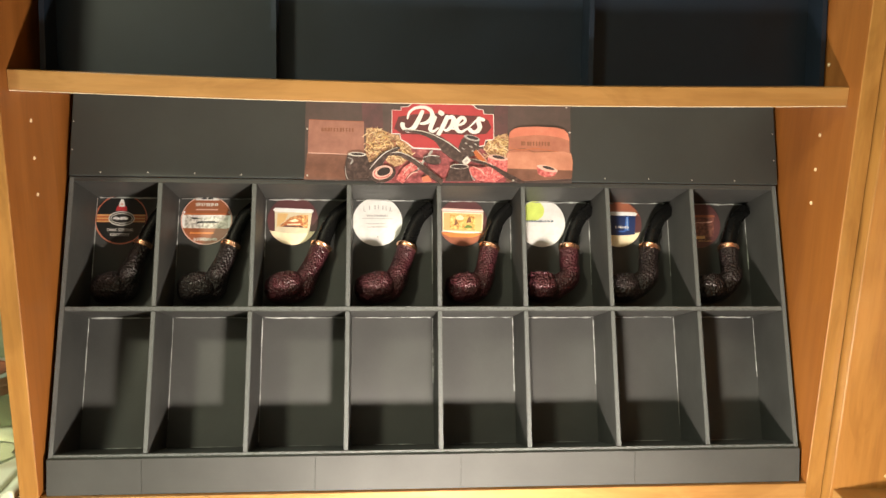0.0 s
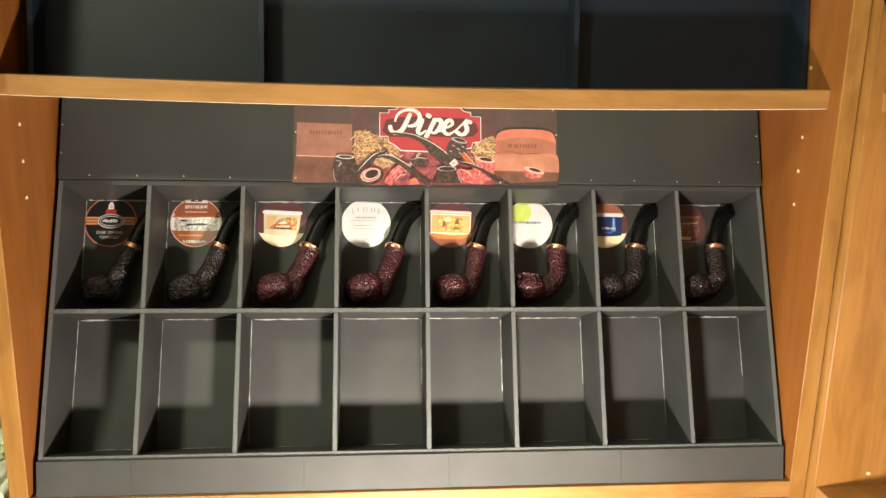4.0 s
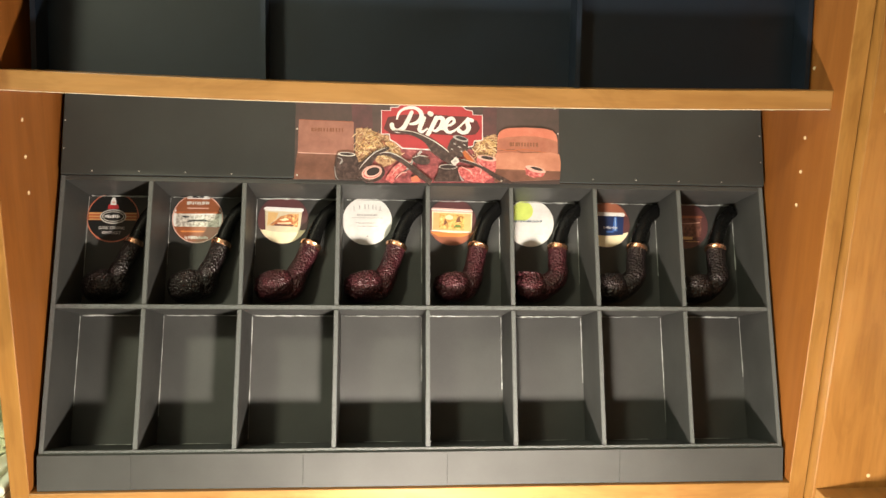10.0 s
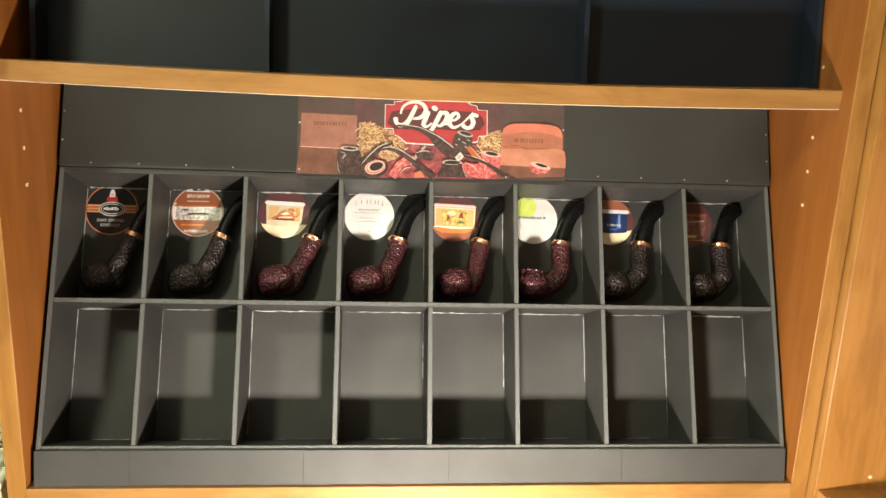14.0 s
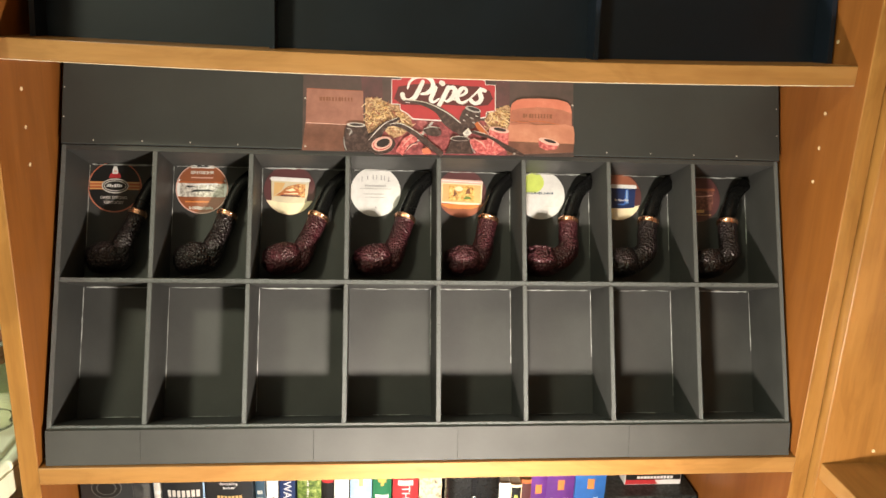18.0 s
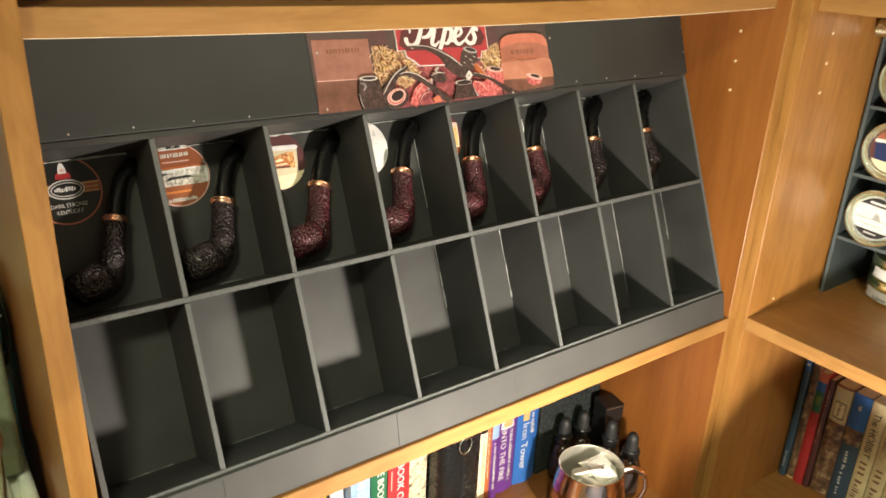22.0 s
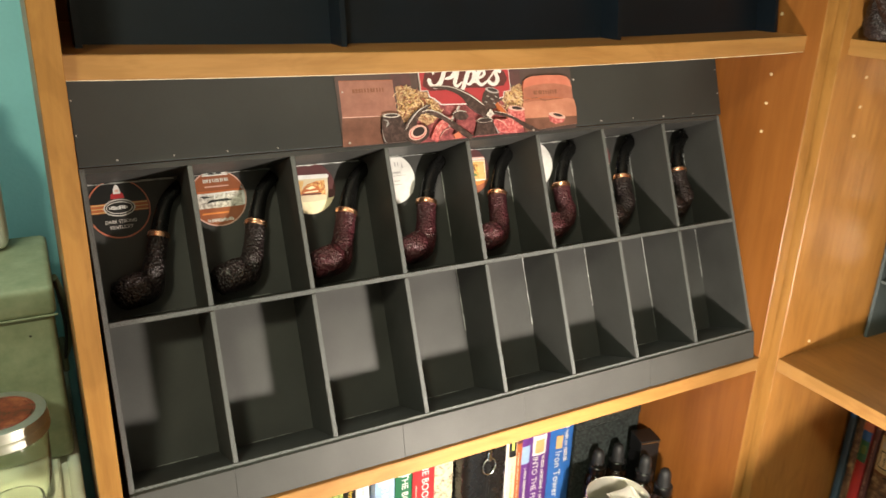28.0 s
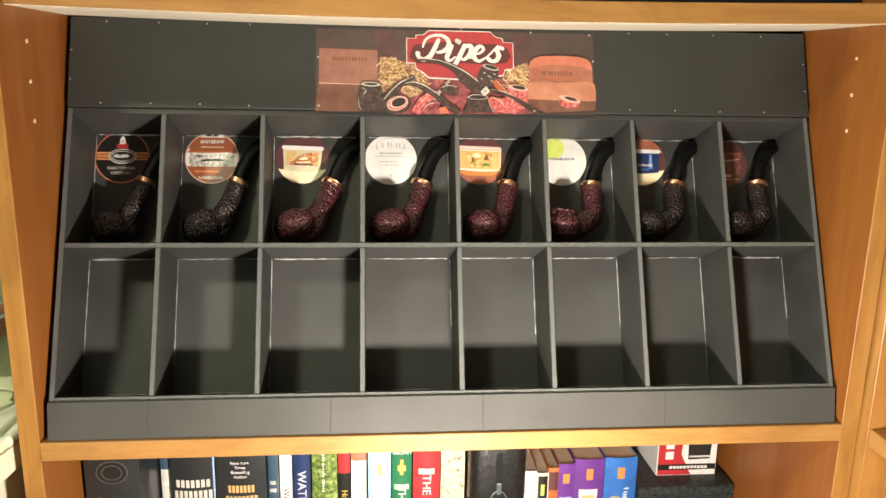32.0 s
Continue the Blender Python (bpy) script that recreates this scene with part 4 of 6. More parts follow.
print_shape("grey", ribbon([(40.0, 12.1), (41.0, 3.3), (43.1, -0.5)], (0.4, 0.7, 0.4)), "pipe_picture")
print_shape(P_BLACK, oval(78.0, 5.0, 12.4, 8.1, 18), "pipe_picture")
print_shape("pink", oval(77.0, 6.6, 10.3, 6.8, 18), "pipe_picture")
print_shape(P_BRIAR, oval(77.0, 6.6, 9.2, 6.0, 18), "pipe_picture")
print_shape("pink", oval(77.5, 7.2, 8.4, 5.2, 18), "pipe_picture")
print_shape("dark", oval(78.1, 7.5, 6.8, 4.1, 18), "pipe_picture")
print_shape(P_BRIAR, ribbon([(94.0, -2.0), (100.6, 7.6), (109.8, 14.4), (116.3, 16.7)], (7.6, 9.7, 9.2, 4.3)), "pipe_picture")
print_shape("pink", ribbon([(96.8, 4.2), (102.3, 10.9), (111.0, 17.2)], (0.3, 0.8, 0.3)), "pipe_picture")
print_shape("dark", ribbon([(98.9, -1.3), (104.3, 5.4), (114.1, 11.1)], (0.5, 1.4, 0.6)), "pipe_picture")
print_shape("pink", ribbon([(101.1, 0.9), (106.5, 6.5), (111.9, 7.7)], (0.3, 0.9, 0.3)), "pipe_picture")
print_shape("grey", ribbon([(111.9, 10.0), (118.5, 20.1), (126.8, 29.7)], (1.6, 2.2, 1.6)), "pipe_picture")
print_shape("pink", ribbon([(111.4, 11.1), (118.0, 21.2), (125.7, 30.2)], (0.3, 0.5, 0.3)), "pipe_picture")
print_shape("maroon", ribbon([(117.1, -1.1), (121.1, 13.4), (121.9, 26.8)], (1.1, 1.6, 1.1)), "pipe_picture")
print_shape("salmon", [(116.1, 2.2), (122.6, 4.6), (125.7, -1.5), (117.1, -2.2)], "pipe_picture")
print_shape(P_BLACK, ribbon([(79.9, 23.9), (89.6, 26.2), (99.2, 23.6), (107.8, 18.8), (115.2, 13.3), (124.7, 5.7), (136.4, -2.5)], (2.2, 3.2, 4.3, 5.4, 6.0, 5.4, 4.9)), "pipe_picture")
print_shape("silver", ribbon([(84.2, 26.1), (91.8, 27.4), (100.3, 25.3), (108.9, 20.5), (117.4, 14.5)], (0.3, 0.9, 0.9, 0.8, 0.3)), "pipe_picture")
print_shape(P_BLACK, ribbon([(97.5, 49.7), (110.4, 48.8), (122.2, 45.7), (131.9, 41.4), (140.3, 33.8), (149.9, 26.2), (158.3, 18.5)], (1.6, 3.2, 4.9, 7.6, 11.9, 11.9, 5.4)), "pipe_picture")
print_shape("silver", ribbon([(97.5, 50.2), (111.5, 49.9), (123.3, 47.4), (134.0, 42.6), (143.6, 37.2), (156.3, 27.4), (160.6, 24.1)], (0.3, 0.7, 0.6, 0.8, 1.0, 0.8, 0.3)), "pipe_picture")
print_shape(P_BLACK, oval(126.1, 20.2, 9.2, 4.3, -10), "pipe_picture")
print_shape("silver", ribbon([(117.5, 22.3), (125.1, 24.6), (133.7, 23.7)], (0.3, 0.8, 0.3)), "pipe_picture")
print_shape(P_BLACK, [(156.1, 41.9), (160.0, 44.8), (173.9, 41.7), (173.7, 32.2), (169.2, 25.4), (161.6, 23.0), (155.2, 26.3), (152.7, 33.5)], "pipe_picture")
print_shape("grey", oval(166.4, 43.2, 8.1, 2.7, -14), "pipe_picture")
print_shape("dark", oval(167.0, 43.5, 6.0, 1.7, -14), "pipe_picture")
print_shape("grey", oval(160.3, 37.5, 1.6, 0.6, -25), "pipe_picture")
print_shape("grey", oval(165.1, 34.3, 2.2, 0.6, -25), "pipe_picture")
print_shape("grey", oval(170.0, 36.6, 1.6, 0.6, -25), "pipe_picture")
print_shape("grey", oval(157.5, 31.9, 1.4, 0.6, -25), "pipe_picture")
print_shape("grey", oval(167.2, 29.8, 1.4, 0.6, -25), "pipe_picture")
print_shape("rust", ribbon([(169.3, 29.9), (174.5, 23.3), (181.9, 15.5)], (3.8, 4.9, 3.2)), "pipe_picture")
print_shape("pink", ribbon([(171.5, 31.0), (176.7, 25.0), (183.5, 17.8)], (0.3, 0.8, 0.3)), "pipe_picture")
print_shape(P_BRIAR, ribbon([(163.5, 10.8), (175.2, 6.5), (190.2, 6.7)], (6.5, 13.0, 16.2)), "pipe_picture")
print_shape(P_BRIAR, [(183.2, 24.0), (202.4, 21.5), (202.1, 11.4), (199.8, 4.6), (191.6, 0.0), (183.6, 2.2), (179.6, 9.9)], "pipe_picture")
print_shape("pink", oval(192.8, 23.3, 10.0, 2.8, -9), "pipe_picture")
print_shape("dark", oval(193.4, 23.7, 6.5, 1.7, -9), "pipe_picture")
print_shape("pink", ribbon([(166.8, 14.2), (175.3, 9.9), (179.4, 4.3)], (0.4, 1.1, 0.4)), "pipe_picture")
print_shape("pink", ribbon([(184.1, 18.9), (187.2, 13.4), (185.9, 6.7)], (0.4, 1.3, 0.5)), "pipe_picture")
print_shape(P_BLACK, ribbon([(161.6, 21.4), (175.5, 18.2), (187.2, 14.0), (198.8, 6.9), (208.3, 2.0), (217.8, -1.3)], (2.2, 2.7, 3.2, 4.9, 5.4, 1.6)), "pipe_picture")
print_shape("silver", ribbon([(165.9, 22.0), (177.7, 19.4), (189.3, 14.6)], (0.2, 0.5, 0.2)), "pipe_picture")
print_shape("silver", [(156.1, 19.0), (161.7, 24.7), (165.3, 19.7), (159.8, 15.2)], "pipe_picture")
print_shape("grey", [(158.3, 19.1), (161.1, 21.9), (162.6, 19.7), (159.9, 17.4)], "pipe_picture")
print_shape(P_BLACK, [(144.7, 12.7), (162.5, 13.0), (164.4, 6.3), (166.9, -0.9), (139.1, -1.3), (142.4, 6.0)], "pipe_picture")
print_shape("silver", oval(153.6, 13.7, 9.5, 2.5, 0), "pipe_picture")
print_shape(P_BLACK, oval(153.6, 13.6, 8.7, 2.1, 0), "pipe_picture")
print_shape("dark", oval(153.6, 13.9, 6.8, 1.4, 0), "pipe_picture")
print_shape("grey", ribbon([(164.0, 9.7), (166.5, 3.0), (169.1, -0.3)], (0.3, 0.8, 0.3)), "pipe_picture")
for x, y in ((66, 24), (436, 30), (808, 32), (1180, 44), (1496, 50), (1512, 190), (66, 196), (1190, 458), (70, 446)):
    ax, az = art(x, y)
    part("pin", lathe_bm([(0.0010, 0), (0.0010, 0.0004), (0.0005, 0.0008), (0, 0.0009)], 8), PIN, POSTER, smooth=60, m=pose(ax, -0.0085, az, 90, 0, 0))


# ---- tin rack and tins in the second bookcase (axes: x along its front towards the camera, y into the case) ----
TR_M = CASE2_M @ pose(0, 0, LOW_Z)
TX0, TY = 0.7045 - 0.6785, 0.1565
TRACK = thing("tin_display_rack", TR_M, "dark grey foam board rack of square cells on the shelf", "display rack")
GREYB = surface("dark_grey_foam_board", (0.045, 0.058, 0.062), 0.55, vary=0.15, scale=20, bump=0.12, fine=900)
GEDGE = speckled("dark_grey_cut_edge", (0.05, 0.062, 0.066), (0.105, 0.125, 0.13), 900, 0.36, 0.62, 0.75, 0.4)


def grey_board(name, x0, x1, y0, y1, z0, z1):
    ob = part(name, box_bm(x0, x1, y0 + 0.0006, y1, z0, z1), GREYB, TRACK)
    e = 0.0003
    part("cut_edge", box_bm(x0 + e, x1 - e, y0, y0 + 0.0006, z0 + e, z1 - e), GEDGE, ob)
    return ob


TP, ZP, TBOT, TBACK = 0.0830, 0.0840, 0.0790, 0.285
TW = TP * 3
grey_board("side_panel", TX0 - T, TX0, TY, TBACK, 0.0, TBOT + 3 * ZP)
grey_board("side_panel", TX0 + TW, TX0 + TW + T, TY, TBACK, 0.0, TBOT + 3 * ZP)
part("back_panel", box_bm(TX0, TX0 + TW, 0.215, 0.22, TBOT, TBOT + 3 * ZP), GREYB, TRACK)
for k in range(4):
    z = TBOT + ZP * k
    grey_board("shelf", TX0 + 0.0002, TX0 + TW - 0.0002, TY + 0.0003, TBACK, z - T / 2, z + T / 2)
for k in (1, 2):
    for j in range(3):
        grey_board("divider", TX0 + TP * k - T / 2, TX0 + TP * k + T / 2, TY, 0.215, TBOT + ZP * j + T / 2 + 0.0002, TBOT + ZP * (j + 1) - T / 2 - 0.0002)
ALU = surface("brushed_aluminium", (0.72, 0.79, 0.68), 0.28, 1.0, vary=0.06, scale=30, bump=0.04)
bar = thing("metal_strip", TR_M, "brushed metal strip with a rounded lip over the tins", "metal strip")
part("plate", box_bm(TX0 - 0.002, TX0 + TW, 0.136, 0.215, 0.3380, 0.3480, 0.001), ALU, bar)
part("lip", tube_bm([(TX0 - 0.002 + (TW + 0.002) * i / 6, 0.140, 0.3390) for i in range(7)], [0.0100] * 7, 20), ALU, bar, smooth=40)


def round_tin(m, r, style, label):
    """A round tin with its lid towards local -y."""
    root = thing("round_tin", m, label, "tin", "tins in the rack")
    turn = pose(0, 0, 0, 90, 0, 0)
    part("body", lathe_bm([(0, -0.026), (r * .96, -0.026), (r * .985, -0.0245), (r * .985, -0.010), (r * .97, -0.008), (r * .97, -0.0065)], 48), SILVER, root, smooth=35, m=turn)
    part("lid", lathe_bm([(r * .99, -0.010), (r * 1.0, -0.009), (r * 1.0, 0.0035), (r * .985, 0.0052), (r * .945, 0.0058), (r * .90, 0.0052), (r * .87, 0.0030), (r * .845, 0.0030), (r * .825, 0.0042), (r * .80, 0.0044), (r * .765, 0.0024), (r * .75, 0.0010), (0, 0.0010)], 56), SILVER, root,
         "polished silver lid with rolled rings", smooth=30, m=turn)
    disc_art(root, style, r * 0.735, pose(0, -0.0016, 0))
    return root


TIN_STYLES = (("orange-ringed black", "brown and white", "maroon and cream"), ("maroon and navy", "orange and maroon", "brown and white"), ("white and black", "maroon and cream", "plain white with a thin curve"))
for j in range(3):
    for k in range(3):
        st = TIN_STYLES[j][k]
        x = TX0 + TP * (k + 0.5) + (-0.001, 0.001, 0)[k]
        z = TBOT + T / 2 + ZP * (2 - j) + 0.0360
        round_tin(TR_M @ pose(x, TY - 0.001, z, (-2, -1, -3)[j], (2, 4, -3, 0, 3)[(j * 2 + k) % 5], 0), 0.0355, st, f"round silver tin with a {st} label")


def gold_tin(x, y, z, r, rz, label, text):
    root = thing("flat_tin", TR_M @ pose(x, y, z, 0, 0, rz) @ Matrix.Diagonal((1, 1, 1.04, 1)), label, "tin", "gold tins under the rack")
    part("body", lathe_bm([(0, 0), (r * .955, 0), (r * .985, 0.0008), (r * .995, 0.0022), (r, 0.0035), (r, 0.0175), (r * .975, 0.0185), (r * .97, 0.0200)], 64), GOLD, root, smooth=35)
    part("lid", lathe_bm([(r * .975, 0.0192), (r * 1.012, 0.0192), (r * 1.02, 0.0200), (r * 1.012, 0.0208), (r * 1.005, 0.0214), (r * 1.005, 0.0262), (r * .995, 0.0278), (r * .96, 0.0284), (r * .93, 0.0280), (r * .91, 0.0267), (0, 0.0267)], 64), GOLD, root, "shallow gold lid with a beaded edge", smooth=35)
    bm = bmesh.new()
    a = [(-2.15 + 1.15 * i / 12) for i in range(13)]
    lo = [bm.verts.new(((r + 0.0004) * math.cos(t), (r + 0.0004) * math.sin(t), 0.0035)) for t in a]
    hi = [bm.verts.new(((r + 0.0004) * math.cos(t), (r + 0.0004) * math.sin(t), 0.0165)) for t in a]
    lo2 = [bm.verts.new(((r + 0.0001) * math.cos(t), (r + 0.0001) * math.sin(t), 0.0035)) for t in a]
    hi2 = [bm.verts.new(((r + 0.0001) * math.cos(t), (r + 0.0001) * math.sin(t), 0.0165)) for t in a]
    for i in range(12):
        bm.faces.new((lo[i], lo[i + 1], hi[i + 1], hi[i]))
        bm.faces.new((lo2[i], hi2[i], hi2[i + 1], lo2[i + 1]))
    bmesh.ops.recalc_face_normals(bm, faces=bm.faces[:])
    lab = part("paper_label", bm, INK["white"], root, "white paper label")
    if text:
        letters(text, 0.0072, INK["black"], root, pose(0, 0, 0.007, 0, 0, 0) @ pose((r + 0.0006) * math.cos(-1.6), (r + 0.0006) * math.sin(-1.6), 0, 90, 0, -1.6), "label_lettering", 0.0001)
    return root


for i, (x, y) in enumerate(((0.0985, 0.2320), (0.2045, 0.2290))):
    gold_tin(x, y, 0.0, 0.0500, -14 + 6 * i, "flat gold tin with a lettered paper label on the shelf", ("Lighter", "9mm Filters")[i])
    gold_tin(x + 0.001, y - 0.001, 0.0293, 0.0500, -8 + 4 * i, "flat gold tin stacked on a like tin", "")


# pipes standing on the shelf over the tins
def standing_pipe(x, y, mat, r, h, seed, label):
    root = thing("tobacco_pipe", CASE2_M @ pose(x, y, TOP_Z, 0, 0, seed * 50), label, "pipe", "pipes on the upper shelf")
    bm = lathe_bm([(0, 0), (r * .55, 0.0005), (r * .85, 0.005), (r, 0.016), (r * .97, h * .7), (r * .86, h * .97), (r * .80, h), (r * .55, h), (r * .52, h * .8), (0, h * .7)], 32)
    if mat is not SMOOTH_BRIAR:
        bmesh.ops.subdivide_edges(bm, edges=bm.edges[:], cuts=1, use_grid_fill=True)
        for v in bm.verts:
            if v.co.z > 0.001:
                v.co += Vector((v.co.x, v.co.y, 0)).normalized() * noise.noise(v.co * 260 + Vector((seed, 0, 0))) * 0.0011
    part("bowl", bm, mat, root, smooth=60)
    sp = curve_points([(r * .6, 0, 0.013), (r * 1.5, 0, 0.018), (r * 2.2, 0, 0.034), (r * 2.7, 0, 0.058)], 18)
    part("shank", tube_bm(sp, [0.0095 - 0.002 * i / len(sp) for i in range(len(sp))], 14), mat, root, smooth=60)
    st = curve_points([sp[-1], (r * 3.0, 0, 0.072), (r * 3.5, 0, 0.095), (r * 4.2, 0, 0.108)], 14)
    part("stem", tube_bm(st, [0.0072 - 0.003 * i / len(st) for i in range(len(st))], 14, 0.8), STEM, root, smooth=60)
    return root


BRIAR_BROWN = rusticated("rusticated_brown_briar", (0.016, 0.006, 0.005), (0.055, 0.020, 0.014))
for x, y, mat, r, h, seed, word in ((0.0430, 0.0230, BRIAR_DARK, 0.0195, 0.046, 3.1, "black rusticated"), (0.0840, 0.0380, BRIAR_BROWN, 0.0205, 0.044, 4.6, "reddish brown rusticated"),
                                    (0.1330, 0.0400, SMOOTH_BRIAR, 0.0190, 0.044, 5.9, "polished black"), (0.1780, 0.0400, SMOOTH_BRIAR, 0.0200, 0.046, 7.3, "dark polished")):
    standing_pipe(x, y, mat, r, h, seed, f"{word} briar pipe standing on the upper shelf")


# ---- books ----
COVERS = {}


def cover(colour, rough=0.34):
    key = (colour, rough)
    if key not in COVERS:
        COVERS[key] = surface("book_cover_" + colour, tuple(INK[colour].node_tree.nodes["Color Ramp"].color_ramp.elements[1].color[:3]), rough, vary=0.14, scale=50, bump=0.06, fine=500, coat=0.15)
    return COVERS[key]


def book(m, w, d, h, colour, label, prints=(), hard=False, group="books on the shelf", top=None):
    """Spine at y = 0 facing -y, between x = 0 and w, standing on z = 0."""
    root = thing("book", m, label, "book", group)
    t = 0.0026 if hard else 0.0007
    inset = 0.004 if hard else 0.0
    mat = cover(colour)
    g = 0.0003
    bow = min(0.0035, w * 0.12)
    pts = [(g, d), (g, bow)] + [(g + (w - 2 * g) * i / 8, bow - bow * math.sin(math.pi * i / 8)) for i in range(1, 8)] + [(w - g, bow), (w - g, d), (w - g - t, d), (w - g - t, bow + t)]
    pts += [(g + t + (w - 2 * g - 2 * t) * (8 - i) / 8, bow + t - bow * math.sin(math.pi * i / 8)) for i in range(1, 8)] + [(g + t, bow + t), (g + t, d)]
    bm = bmesh.new()
    lo = [bm.verts.new((x, y, 0.0)) for x, y in pts]
    hi = [bm.verts.new((x, y, h)) for x, y in pts]
    n = len(pts)
    for k in range(n):
        bm.faces.new((lo[k], lo[(k + 1) % n], hi[(k + 1) % n], hi[k]))
    for ring in (lo, hi):
        for k in range(n // 2):
            a, b2 = ring[k], ring[(k + 1)]
            c, e = ring[n - 2 - k], ring[n - 1 - k]
            if len({a, b2, c, e}) == 4:
                bm.faces.new((a, b2, c, e))
    bmesh.ops.recalc_face_normals(bm, faces=bm.faces[:])
    part("cover", bm, mat, root, smooth=30)
    part("page_block", box_bm(g + t + 0.0002, w - g - t - 0.0002, bow + t + 0.0006, d - inset - 0.001, inset + 0.0004, h - inset - 0.0008), PAPER, root, "cream page block")
    for i, p in enumerate(prints):
        kind = p[0]
        if kind == "disc":
            _, c, zc, xc, rad = p
            part("spine_print", sheet_bm(ellipse(w * xc, zc * h, rad, rad * 0.8, 28), -0.0002 - 0.0001 * i, 0.0004), INK[c], root)
        elif kind == "bar":
            _, c, z0, z1, x0, x1 = p
            part("spine_print", curved_patch(w, bow, x0, x1, z0 * h, z1 * h, 0.00015 + 0.00005 * i), INK[c], root)
        else:
            _, text, c, zc, size, xc, upright = p
            turn = pose(0, 0, 0, 90, 0, 0) if upright else pose(0, 0, 0, 90, 0, 0) @ pose(0, 0, 0, 0, 0, -90)
            letters(text, size, INK[c], root, pose(w * xc, -0.0002, zc * h) @ turn, "spine_lettering", 0.00015)
    return root


def curved_patch(w, bow, x0, x1, z0, z1, lift):
    bm = bmesh.new()
    a, b = [], []
    for i in range(9):
        x = w * (x0 + (x1 - x0) * i / 8)
        y = bow - bow * math.sin(math.pi * min(1, max(0, x / w))) - lift
        a.append(bm.verts.new((x, y, z0)))
        b.append(bm.verts.new((x, y, z1)))
    for i in range(8):
        bm.faces.new((a[i], a[i + 1], b[i + 1], b[i]))
    bmesh.ops.recalc_face_normals(bm, faces=bm.faces[:])
    if bm.faces[0].normal.y > 0:
        bmesh.ops.reverse_faces(bm, faces=bm.faces[:])
    return bm


def dashes(c, zc, x0, x1, n, hh, gap=0.3):
    """A line of unreadable writing across the spine, as short bars."""
    step = (x1 - x0) / n
    return [("bar", c, zc - hh / 2, zc + hh / 2, x0 + step * (i + gap / 2), x0 + step * (i + 1 - gap / 2)) for i in range(n)]


def down(c, z0, z1, x0, x1, n, gap=0.28):
    """A line of unreadable writing down the spine."""
    g = random.Random(int(z0 * 1000) + n)
    out, z = [], z0
    low, high = (x0 + x1) / 2 - (x1 - x0) * 0.36, (x0 + x1) / 2 + (x1 - x0) * 0.36
    step = (z0 - z1) / (n * 2.2)
    while z - step > z1:
        out.append(("bar", c, z - step * g.uniform(0.45, 0.7), z, low + (high - low) * g.choice((0, 0, 0.12)), high - (high - low) * g.choice((0, 0.22, 0.3))))
        z -= step * g.choice((0.95, 0.95, 1.05, 1.6))
    return out


def name_line(c, z0, z1, x0, x1):
    """A name in capitals and small letters down the spine, as bars of its size."""
    widths = [1.0, 0.25, 1.1, 0.25, 1.1, 0.9] + [1.2, 0.9, 0.5, 0.9, 0.5, 0.9, 0.9]
    talls = [1, 0, 1, 0, 1, 0] + [1, 0.62, 1, 1, 0.75, 0.62, 0.62]
    unit, z, out = (z0 - z1) / sum(widths), z0, []
    for wd, tall in zip(widths, talls):
        if tall:
            out.append(("bar", c, z - unit * wd * 0.46, z, x0, x0 + (x1 - x0) * tall))
        z -= unit * wd
    return out


